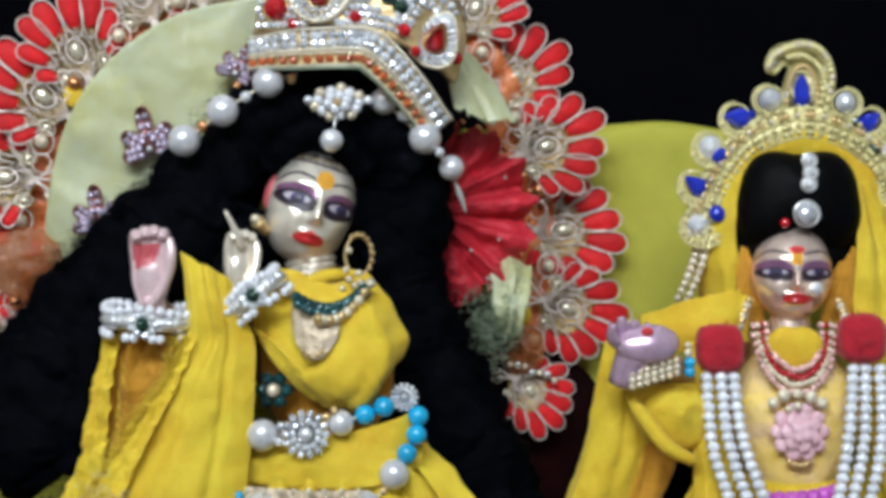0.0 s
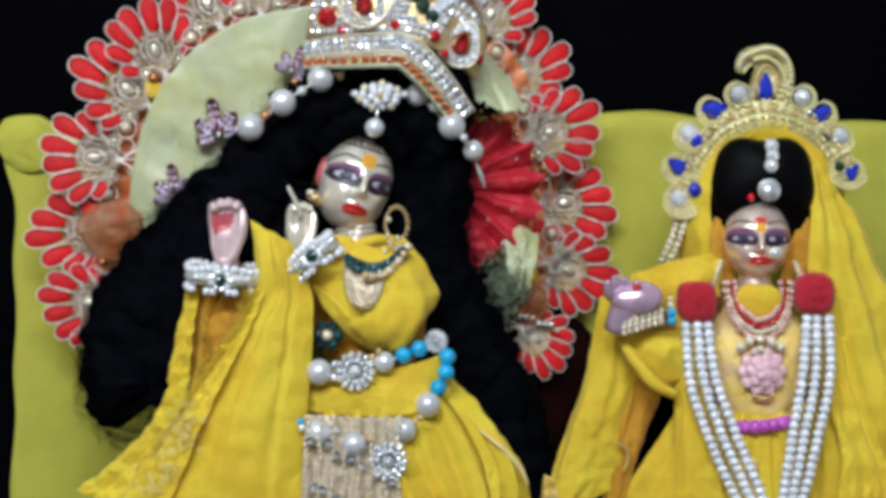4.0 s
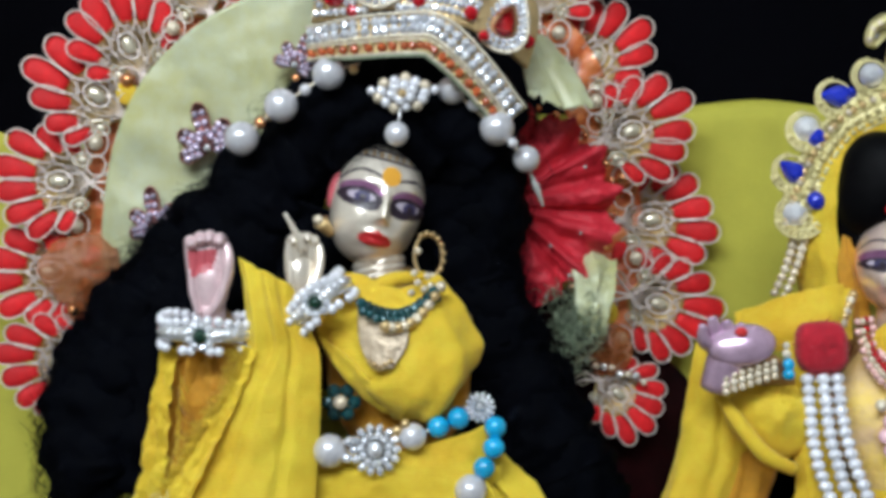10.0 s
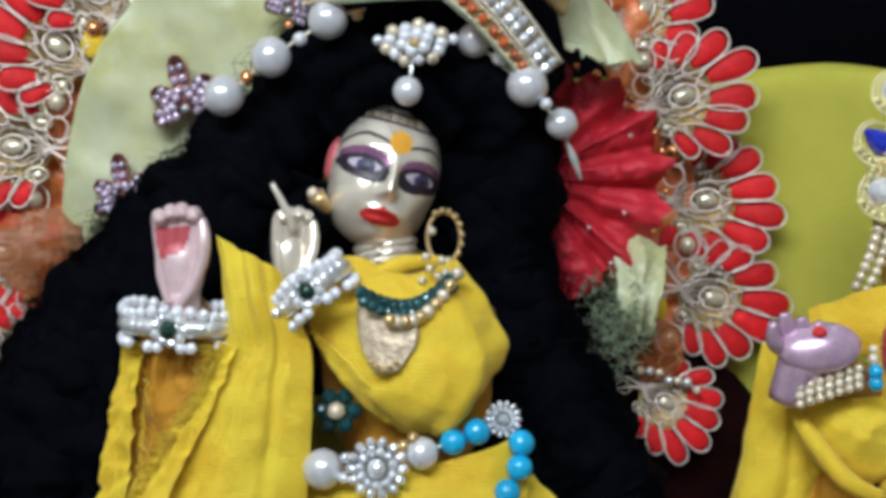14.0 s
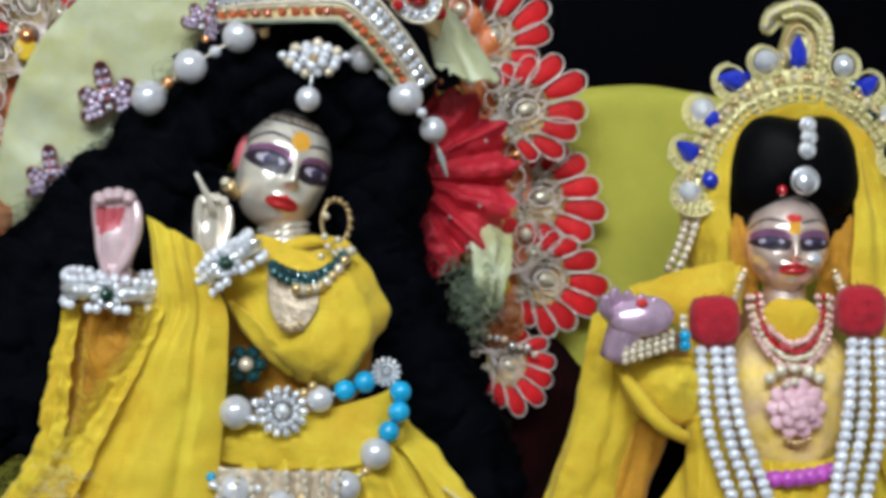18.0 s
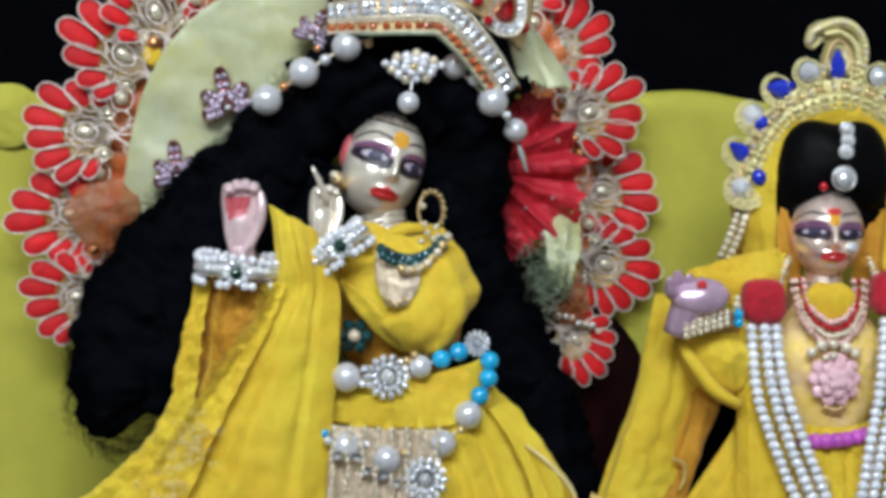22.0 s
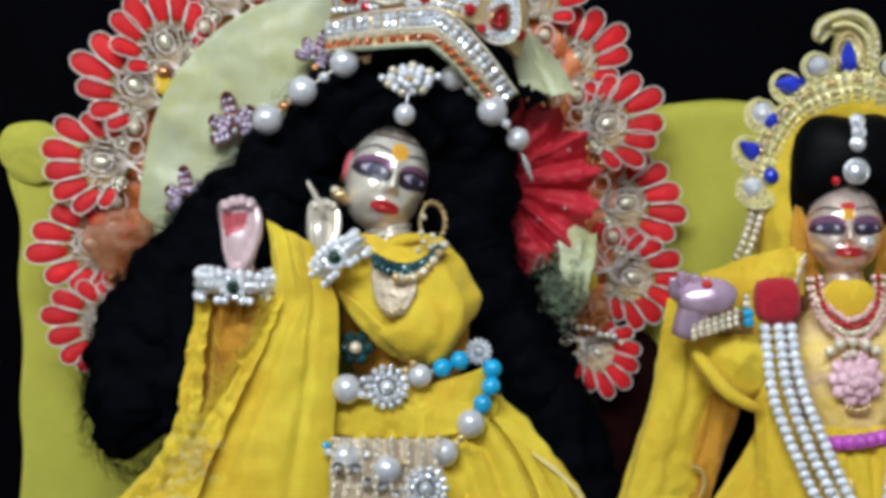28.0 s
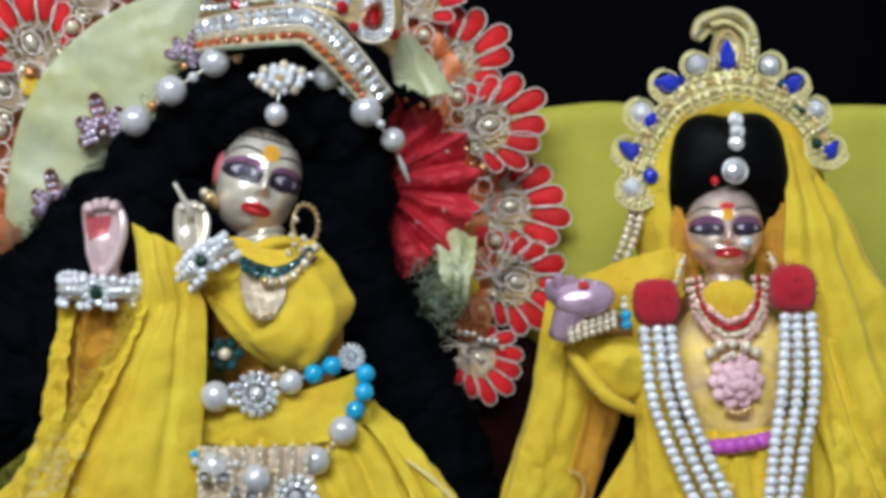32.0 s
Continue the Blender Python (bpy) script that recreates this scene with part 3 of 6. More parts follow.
for n in range(len(FLOWERS) - 1):
    (x0, z0, *_), (x1, z1, *_) = FLOWERS[n], FLOWERS[n + 1]
    x, z = (x0 + x1) / 2, (z0 + z1) / 2
    x, z = x + (-8 - x) * 0.06, z + (250 - z) * 0.06
    y = halo_y(x, z) - 2.5 if n < 14 else 36.0
    link_bead = piece("link_bead", BEAD["cream_pearl" if n % 3 else "copper_bead"], halo, (x, y, z), 2.6)
    piece("link_ring", LINK_RING, halo, (x, y, z), 1.0, Euler((0, 0, 0.4 * math.sin(3 * n))))
rib = [(-112, 195), (-104, 232), (-99, 262), (-88, 286), (-76, 302), (-55, 315), (-30, 322), (8, 328), (40, 318), (58, 300), (68, 275), (74, 246), (72, 218), (68, 192)]
rows = []
for off in (11, 3, -7):
    row = []
    for k, (x, z) in enumerate(rib):
        d = Vector((x + 12, 0, z - 235)).normalized()
        row.append((x + d.x * off, halo_y(x, z) + 4.5, z + d.z * off))
    rows.append(row)
part("backing_band", cloth(rows, 190, 14, folds=34, depth=1.3, wrinkle=1.5, size=0.16, thick=0.4, seed=7), "organza", halo, "gathered orange organza backing band")
part("sheer_overlay", cloth([[(-115, 2, 240), (-105, 3, 243), (-94, 6, 242)], [(-119, -1, 231), (-105, 0, 231), (-92, 4, 231)], [(-113, 3, 220), (-103, 4, 217), (-92, 7, 219)]], 30, 30, folds=2, depth=0.4, wrinkle=0.8, size=0.15, thick=0.1, seed=21), "veil_organza", halo, "sheer orange organza over a flower")
part("sheer_overlay", cloth([[(64, 22, 207), (71, 22, 210), (78, 25, 207)], [(64, 21, 200), (71, 20, 201), (79, 24, 199)], [(66, 23, 192), (71, 23, 192), (76, 25, 193)]], 24, 24, folds=2, depth=0.4, wrinkle=0.8, size=0.15, thick=0.1, seed=22), "veil_organza", halo, "sheer orange organza over a flower")
for k in range(9):
    piece("silver_bead", SEED["silver" if k % 2 else "cream_pearl"], halo, (61 + 2.7 * k, 20 + 0.6 * k, 198 - 1.0 * k + 0.8 * math.sin(2.1 * k)), 1.35 + 0.2 * math.sin(3 * k))
DISC = shared("yellow_disc", pad([(3.6 * math.cos(a), 4.2 * math.sin(a)) for a in np.linspace(0, 6.283, 14, endpoint=False)], 0.8), "yellow")
for x, y, z in ((-89, 3, 290), (56.5, 20, 293), (71, 30, 213)):
    piece("yellow_disc", DISC, halo, (x, y, z), 1.0)
SHRED = shared("petal_scrap", pad(drop_outline(8, 6), 0.6), "red_petal")
for x, z, turn in ((-92, 258, 160), (-98, 236, 170), (-112, 240, -90), (-76, 309, 120), (-58, 317, 60), (72, 262, -120), (60, 314, -60), (74, 231, 30), (-107, 232, 30)):
    piece("petal_scrap", SHRED, halo, (x, halo_y(x, z) - 0.5, z), 1.0, Euler((0, radians(turn), 0.2)))

# ---- pale fan, ruffle and leaf brooches behind the curls ----
gauze = thing("gauze_fan", "pale green pleated gauze fan behind the curls", "fan", (-40, 8, 180))
LF = [[(-22, 0, 325), (-25, 2, 300), (-20, 6, 270)], [(-52, -1, 318), (-45, 1, 295), (-25, 6, 262)], [(-77, -2, 300), (-62, 1, 282), (-30, 6, 255)],
      [(-91, -1, 277), (-72, 2, 264), (-34, 6, 246)], [(-97, 2, 252), (-76, 3, 244), (-36, 6, 236)], [(-98, 6, 233), (-78, 5, 228), (-38, 6, 225)], [(-88, 9, 222), (-72, 6, 216), (-40, 6, 214)]]
part("left_leaf", cloth([list(r) for r in zip(*LF)][::-1], 90, 40, folds=5, depth=0.7, wrinkle=1.0, size=0.06, thick=0.6, seed=6), "gauze", gauze)
part("right_leaf", cloth([[(43, 4, 305), (48, 3, 306), (54, 6, 303)], [(44, -2, 294), (53, -3, 294), (62, 2, 291)], [(46, -9, 284), (57, -9, 281), (67, -3, 280)]], 30, 40, folds=1.5, depth=0.8, wrinkle=1.4, size=0.07, thick=0.5, seed=3, ragged=3), "gauze", gauze)
part("lower_leaf", cloth([[(56, 21, 234), (66, 19, 235), (74, 21, 231)], [(59, 13, 225), (66, 10, 225), (72.5, 13, 222)], [(61, 10, 216), (65.5, 7, 216), (70, 11, 215)], [(62, 13, 207), (64.5, 11, 206), (67, 14, 206)]], 36, 44, folds=2.2, depth=1.5, wrinkle=2.0, size=0.12, thick=0.5, seed=13, ragged=4), "gauze", gauze)

ruffle = thing("red_ruffle", "crumpled red crepe ruffle edged with copper beads", "ruffle", (55, 22, 222))


def ruffle_shape():
    nu, nv, verts = 110, 34, []
    for j in range(nv):
        f = j / (nv - 1)
        for i in range(nu):
            a = radians(-80 + 175 * i / (nu - 1))
            ph = 15 * a + 3.4 * lump(i * 0.07, 0.5 * f, 3, 1)
            zig = 2 / math.pi * math.asin(math.sin(ph))
            edge = 1 + 0.07 * zig + 0.08 * lump(i * 0.3, 0, 3, 1)
            rx, rz = 38 * f * edge, 34 * f * edge
            x, z = 35 + rx * math.cos(a) * 1.02, 250 + rz * math.sin(a)
            y = 16 - 3.6 * f * zig - 1.0 * f * math.sin(2.3 * ph + 1) - 3.6 * lump(x, 0, z, 0.09, 2) - 1.8 * lump(x, 0, z, 0.25, 5) - 0.7 * lump(x, 0, z, 0.6, 8) + 5 * f * f - 5
            verts.append((x, y, z))
    n = len(verts)
    verts += [(x, y + 0.6, z) for x, y, z in verts]
    return verts, grid_faces(nu, nv) + grid_faces(nu, nv, n, True)


part("pleats", ruffle_shape(), "ruffle", ruffle)
for k in range(17):
    a = radians(-62 + 150 * k / 16)
    piece("trim_bead", SEED["copper_bead"], ruffle, (35 + 39 * math.cos(a), 17, 250 + 35 * math.sin(a)), 1.25 + 0.25 * math.sin(k * 3))
for x, z in ((62, 240), (58, 226), (52, 236), (64, 262), (50, 219)):
    piece("sequin", SEED["silver"], ruffle, (x, 11, z), 0.7)

tinsel = thing("tinsel_tuft", "tuft of fine silver-green tinsel thread", "tinsel", (60, 22, 192), kind="stuff")
rng = random.Random(5)
threads = []
for k in range(300):
    x, z = min(68, rng.gauss(58.5, 4.5)), min(221, rng.gauss(209, 7))
    a = rng.uniform(0, 6.28)
    threads.append(tube([(x, 11 + rng.uniform(-3, 5), z), (x + 2.5 * math.cos(a), 8 + rng.uniform(-3, 4), z + 2.5 * math.sin(a)), (x + 4.5 * math.cos(a + 0.8), 11, z + 4.5 * math.sin(a + 0.8))], 0.2, 3, 5))
part("threads", join(*threads), "moss", tinsel)


def leaf_brooch(at, tilt, size):
    b = thing("leaf_brooch", "copper leaf brooch set with lilac rhinestones", "brooch", at, "leaf brooches")
    for k, (a, ln) in enumerate(((0, 11), (48, 8), (-48, 8), (95, 7), (-95, 7))):
        lo = [(x, z) for x, z in drop_outline(ln * size * 1.08, 4.9 * size, 14)]
        m = rot(0, a + tilt, 0, at)
        part("leaf", moved(slab(lo, -1.2, 0.6, 0.5), m), "copper", b)
        for q in range(3):
            for s in (-1, 1):
                p = m @ Vector((s * 0.9 * size, -1.7, ln * size * (0.35 + 0.22 * q)))
                piece("rhinestone", SEED["lilac"], b, p, 0.95 * size)
    piece("rhinestone", SEED["silver"], b, (at[0], at[1] - 2, at[2]), 1.4)


leaf_brooch((-60, -3, 270), -14, 1.35)
leaf_brooch((-78, -3, 244), -8, 1.2)
leaf_brooch((-30, -7, 296), 25, 1.0)

# ---- the doll with the flute: body, head and arms in one mesh ----
FACE_MATS = ["brass", "liner", "eye_white", "iris", "shadow", "lip", "sandal", "vermilion", "ear", "rose", "dark_brass", "smooth_hair", "mauve", "rose_brass"]


def head_shape(rx, ry, rz, eye, tilak, narrow=0.30, chin=0.8, lip=-0.53, metal=0, jaw=0.0, nu=200, nv=190):
    """A doll's head looking along -y, its features modelled and painted."""
    verts, ac = [], []
    for j in range(nv):
        th = math.pi * (j + 0.5) / nv
        for i in range(nu):
            u = i / nu - 0.5
            ph = 2 * math.pi * u - 0.62 * math.sin(2 * math.pi * u)
            x, y, z = math.sin(th) * math.sin(ph), -math.sin(th) * math.cos(ph), math.cos(th)
            front = max(0.0, -y)
            a, c = x, z
            taper = (1 - narrow * max(0, -z) ** 1.6) * (1 + jaw * max(0, -z - 0.3))
            fx, fy, fz = x * rx * taper, y * ry, (z if z > -0.6 else -0.6 + (z + 0.6) * chin) * rz
            lift = 0.0
            ridge = math.exp(-(a / (0.10 + 0.07 * max(0, -c + 0.1))) ** 2)
            if -0.36 < c < 0.3:
                s = (0.3 - c) / 0.5
                lift += 3.6 * ridge * (s if c > -0.2 else max(0, 1 - (-0.2 - c) / 0.13))
            for e in (-1, 1):
                lift -= 1.3 * math.exp(-((a - e * 0.50) / 0.28) ** 2 - ((c - 0.05) / 0.15) ** 2)
                lift += 0.8 * math.exp(-((a - e * 0.52) / 0.22) ** 2 - ((c - 0.04) / 0.08) ** 2)
                lift += 0.6 * math.exp(-((a - e * 0.50) / 0.34) ** 2 - ((c - 0.32) / 0.09) ** 2)
                lift += 1.0 * math.exp(-((a - e * 0.50) / 0.22) ** 2 - ((c + 0.36) / 0.2) ** 2)
                lift += 0.8 * math.exp(-((a - e * 0.13) / 0.06) ** 2 - ((c + 0.24) / 0.06) ** 2)
            lift += 1.5 * math.exp(-(a / 0.30) ** 2 - ((c - lip - 0.06) / 0.06) ** 2) + 1.8 * math.exp(-(a / 0.26) ** 2 - ((c - lip + 0.07) / 0.065) ** 2)
            lift += 1.5 * math.exp(-(a / 0.24) ** 2 - ((c - lip + 0.32) / 0.13) ** 2)
            fy -= lift * front ** 0.5 if front > 0.15 else 0
            verts.append((fx, fy, fz))
            ac.append((a, c, front))
    faces, index = [], []
    for j in range(nv - 1):
        for i in range(nu):
            k = (i + 1) % nu
            faces.append((j * nu + i, (j + 1) * nu + i, (j + 1) * nu + k, j * nu + k))
            a, c, front = ac[j * nu + i]
            m = metal
            if front > 0.12:
                for e in (-1, 1):
                    d, h = a - e * 0.52, c - 0.04
                    w = d * e
                    if (w / 0.42) ** 2 + ((h - 0.09) / 0.165) ** 2 < 1:
                        m = 4
                    if (w / 0.44) ** 2 + ((h + 0.005) / (0.155 * eye)) ** 2 < 1 or ((w + 0.13) / 0.29) ** 2 + ((h + 0.085) / (0.105 * eye)) ** 2 < 1:
                        m = 1
                    if ((w + 0.01) / 0.28) ** 2 + ((h - 0.015) / (0.074 * eye)) ** 2 < 1:
                        m = 2
                        if ((d - 0.03) / 0.16) ** 2 + (h / 0.10) ** 2 < 1:
                            m = 3
                        if ((d - 0.04) / 0.075) ** 2 + (h / 0.052) ** 2 < 1:
                            m = 1
                    arch = 0.465 - (1.4 * max(0, w - 0.05) ** 2 + 0.4 * min(0, w - 0.05) ** 2)
                    if -0.36 < w < 0.46 and abs(c - arch) < 0.024 - 0.012 * abs(w):
                        m = 1
                bow = c - lip + 0.10 * a * a - (0.018 if abs(a) < 0.05 and c > lip else 0)
                if (a / 0.37) ** 2 + (bow / (0.105 if c > lip else 0.125)) ** 2 < 1 - 0.25 * abs(a):
                    m = 5
                if tilak == 6 and (a / 0.205) ** 2 + ((c - 0.45) / 0.15) ** 2 < 1:
                    m = 6
                if tilak == 7:
                    if (a / 0.19) ** 2 + ((c - 0.49) / 0.075) ** 2 < 1:
                        m = 7
                    elif abs(a) < 0.13 and 0.20 < c < 0.44:
                        m = 6
            if tilak == 6 and (0.66 < c < 0.70 or 0.80 < c < 0.84):
                m = 1
            if tilak == 6 and 0.70 < c < 0.80 and math.sin(a * 40) > 0.55:
                m = 10
            index.append(m)
    faces.append(tuple(range(nu))[::-1])
    faces.append(tuple(range((nv - 1) * nu, nv * nu)))
    return verts, faces, index + [0, 0]


def hand_shape(skin, palm, size=1.0, curl=0.35):
    """An upright hand with joined fingers, its palm towards -y."""
    shapes = [painted(ball((0, 0, 0), (6.8, 4.6, 9), 40, 30), skin)]
    for k in range(4):
        x = -4.5 + 2.9 * k
        top = 16.0 - abs(k - 1.6) * 1.0
        shapes.append(painted(tube([(x, 0, 1), (x * 1.0, -0.2, 9), (x * 0.98, -0.8 - 2 * curl, top - 1.2), (x * 0.94, -2.2 - 3 * curl, top), (x * 0.9, -4.0 - 3 * curl, top - 1.6)], [2.7, 2.5, 2.1, 1.9, 1.3], 18, 34), skin))
    shapes.append(painted(tube([(-1.5, -3.2, -9), (3.0, -4.6, -4), (6.0, -4.4, 2), (6.6, -3.6, 8), (5.8, -2.4, 13)], [1.4, 1.9, 2.0, 1.8, 1.2], 16, 30), skin))
    shapes.append(painted(tube([(-4.6, -2.2, -8), (-5.6, -2.6, -1), (-5.4, -2.2, 6)], [1.4, 1.7, 1.2], 12, 18), skin))
    shapes.append(painted(tube([(0, 1, -5), (0, 2, -16)], [5.4, 5.2], 14, 5), skin))
    v, f, i = join(*shapes)
    for n, q in enumerate(f):
        c = v[list(q)].mean(0)
        if c[1] < -1.0 and -5.6 < c[0] < 2.2 + 0.3 * (c[2] - 8) and 5.0 + 0.25 * c[0] < c[2] < 11.6:
            i[n] = palm
    v[:, 0] *= 0.88 + 0.012 * np.clip(v[:, 2], -10, 14)
    return v * size, f, i


head = head_shape(15.0, 14.5, 20.5, 1.0, 6, 0.12, 0.92, jaw=0.3)
m_head = rot(3, 16, 17, (-3, -15, 249.3))
ears = [painted(moved(ball((s * (14.4 if s < 0 else 13), 1, 1), (2.0, 3.2, 6.0 if s < 0 else 4), 14, 11), m_head), 8) for s in (-1, 1)]
rings = [painted(tube([(-3 + 7.6 * math.cos(a), -13 + 7 * math.sin(a), 231 - 2.3 * k + 1.2 * math.cos(a)) for a in np.linspace(0, 6.283, 14, endpoint=False)], 1.3, 8, 30, True), 0) for k in range(3)]
body = [painted(tube([(-3, -12, 238), (-3, -12, 222)], [7, 8.5], 20, 5), 0), painted(ball((2, -10, 200), (24, 15, 30), 24, 16), 10), painted(ball((0, -8, 120), (34, 22, 60), 24, 16), 10),
        painted(tube([(-20, -14, 214), (-42, -22, 198), (-51, -38, 214)], [7, 6, 5], 12, 14), 10), painted(tube([(20, -14, 214), (16, -20, 200), (-14, -33, 216)], [7, 6, 5], 12, 14), 10)]
hand_a = moved(hand_shape(9, 8, 1.0, 0.2), rot(6, -3, 8, (-51.5, -43, 224)))
hand_b = moved(hand_shape(0, 0, 0.80, 0.1), rot(4, 2, 30, (-24.5, -38, 226.5)))
finger = painted(tube([(-23, -41, 234), (-25, -43, 240), (-28, -44, 246)], [1.4, 1.1, 0.6], 8, 8), 0)
solo("doll", join(painted(moved(head, m_head), 0)[:2] + (head[2],), *ears, *rings, *body, hand_a, hand_b, finger), FACE_MATS,
     "brass doll with painted eyes and raised pink palm", "doll", at=(0, -10, 0))

# ---- the wig of black curls ----
wig = thing("curly_wig", "wig of matted black curls hanging in thick locks", "wig", (0, -5, 130))


def curl_mass(spine, radii, seed, count=0):
    """A thick lock: a lumpy sweep with a matted surface."""
    p = spline(spine, 46)
    r = np.interp(np.linspace(0, 1, 46), np.linspace(0, 1, len(radii)), radii)
    verts, faces = tube(p, [float(v) for v in r], 40)
    out = []
    run = np.concatenate([[0], np.cumsum(np.linalg.norm(np.diff(p, axis=0), axis=1))])
    for n, v in enumerate(verts):
        c = p[min(n // 40, 45)]
        d = (np.asarray(v) - c)
        curl = abs(math.sin(math.pi * run[min(n // 40, 45)] / 17 + seed + 2.4 * lump(*v, 0.03, seed)))
        k = 0.80 + 0.14 * curl + 0.42 * abs(lump(*v, 0.055, seed)) + 0.22 * abs(lump(*v, 0.13, seed + 4)) + 0.12 * lump(*v, 0.33, seed + 8) + 0.06 * lump(*v, 0.8, seed)
        out.append(c + d * np.array([1, 0.75, 1]) * k)
    return np.array(out), faces


LOCKS = [
    ([(-26, -6, 268), (-42, -6, 256), (-56, -6, 240), (-72, -8, 224)], [15, 15, 16, 16], 1.0),
    ([(-63, -8, 238), (-76, -10, 222), (-87, -12, 205), (-92, -12, 186)], [12, 15, 17, 18], 2.0),
    ([(-86, -12, 208), (-93, -14, 191), (-95.5, -14, 174), (-94.5, -14, 162), (-90, -14, 156)], [14, 17, 17, 16, 11], 3.0),
    ([(-40, -4, 256), (-56, -6, 232), (-68, -8, 206), (-80, -10, 176), (-86, -10, 160)], [16, 20, 22, 20, 14], 4.0),
    ([(-30, -2, 270), (-6, -4, 283), (18, -4, 282), (36, -2, 266)], [17, 18, 18, 16], 5.0),
    ([(26, -2, 270), (30, 0, 250), (26, 2, 228), (32, 4, 204)], [15, 15, 14, 16], 6.0),
    ([(27, 2, 226), (34, 4, 204), (43, 4, 182), (52, 4, 160)], [14, 16, 17, 18], 7.0),
    ([(41, 4, 190), (51, 4, 166), (59, 4, 142), (66, 4, 116), (69, 4, 90)], [15, 17, 18, 18, 16], 8.0),
    ([(-24, 2, 250), (-30, 2, 232), (-30, 2, 210), (-30, 2, 190)], [20, 18, 16, 12], 9.0),
    ([(-18, -17, 264), (-1, -22, 274.5), (17, -16, 262)], [4.5, 5.5, 4.5], 12.0),
    ([(4, 8, 264), (8, 8, 246), (10, 8, 226), (14, 8, 206)], [16, 17, 16, 14], 14.0),
    ([(16, 0, 258), (24, 2, 236), (26, 4, 212), (34, 6, 180), (46, 8, 140)], [18, 15, 15, 18, 18], 10.0),
]
for spine, radii, seed in LOCKS:
    part("lock", curl_mass(spine, radii, seed), "hair", wig)
rng = random.Random(11)
frizz = []
for spine, radii, seed in LOCKS:
    p = spline(spine, 40)
    r = np.interp(np.linspace(0, 1, 40), np.linspace(0, 1, len(radii)), radii)
    for k in range(1300 if seed in (2.0, 3.0, 4.0) else 650):
        j = rng.randrange(40)
        a = rng.uniform(-0.2, math.pi + 0.2) if rng.random() < 0.35 else rng.uniform(0, 6.283)
        d = np.array([math.cos(a), -0.55 * abs(math.sin(a * 1.3)), math.sin(a)])
        s = p[j] + d * r[j] * np.array([0.97, 0.8, 0.97])
        t = np.array([-d[2], rng.uniform(-0.4, 0.4), d[0]]) * rng.choice((-1, 1))
        ln = rng.uniform(1.5, 8.0)
        frizz.append(tube([s, s + d * ln * 0.35 + t * ln * 0.5, s + d * ln * rng.uniform(0.2, 0.6) + t * ln, s + d * ln * rng.uniform(0.0, 0.9) + t * ln * 1.4], [0.11, 0.1, 0.08, 0.05], 3, 6))
tagged(part("frizz", join(*frizz), "hair", wig, "loose frizzy black hairs"), kind="stuff")

# ---- garments of the flute player ----
blouse = thing("blouse", "amber muslin blouse crossed by a puffed yellow wrap", "blouse", (2, -30, 165))
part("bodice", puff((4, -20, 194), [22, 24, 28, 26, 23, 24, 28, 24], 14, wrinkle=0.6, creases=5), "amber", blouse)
part("wrap", cloth([[(-16, -36, 227), (-5, -40, 227), (6, -40, 222), (18, -33, 227)], [(-20, -37, 214), (-2, -45, 214), (16, -45, 213), (27, -36, 215)], [(-18, -37, 204), (2, -48, 202), (19, -48, 200), (32, -36, 205)],
                    [(-9, -38, 192), (4, -47, 190), (18, -46, 188), (27, -36, 194)], [(0, -34, 184), (7, -40, 182.5), (14, -40, 182.5), (20, -34, 186)]], 70, 70, folds=1.6, depth=1.0, wrinkle=1.5, size=0.07, thick=1.2, seed=5), "yellow", blouse, "puffed bright yellow wrap")
part("wrap_hem", cloth([[(-20, -38, 210), (-18, -39, 208)], [(-16, -40, 203), (-11, -43, 203)], [(-9, -41, 193), (-3, -46, 195)], [(0, -39, 185), (5, -45, 188)], [(8, -40, 182.5), (11, -44, 185)]], 14, 50, wrinkle=0.6, size=0.2, thick=1.0), "yellow", blouse)
part("collar_fold", tube([(-16, -34, 222), (-6, -38, 221), (4, -37, 225), (14, -32, 226)], [1.5, 2.4, 2.6, 1.5], 10, 24), "yellow", blouse)
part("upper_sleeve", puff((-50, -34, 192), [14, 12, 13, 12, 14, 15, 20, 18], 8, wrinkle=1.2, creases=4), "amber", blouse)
part("brocade_patch", cloth([[(-6, -46.5, 217), (2, -49, 216), (10, -48.5, 212)], [(-5.5, -48, 207), (2, -50.5, 206), (9, -50, 205)], [(-2, -49.5, 199), (1, -51, 198), (5, -51, 199)]], 20, 24, wrinkle=0.4, size=0.4, ragged=1.0), "silver_brocade", blouse, "silvery gold brocade patch")

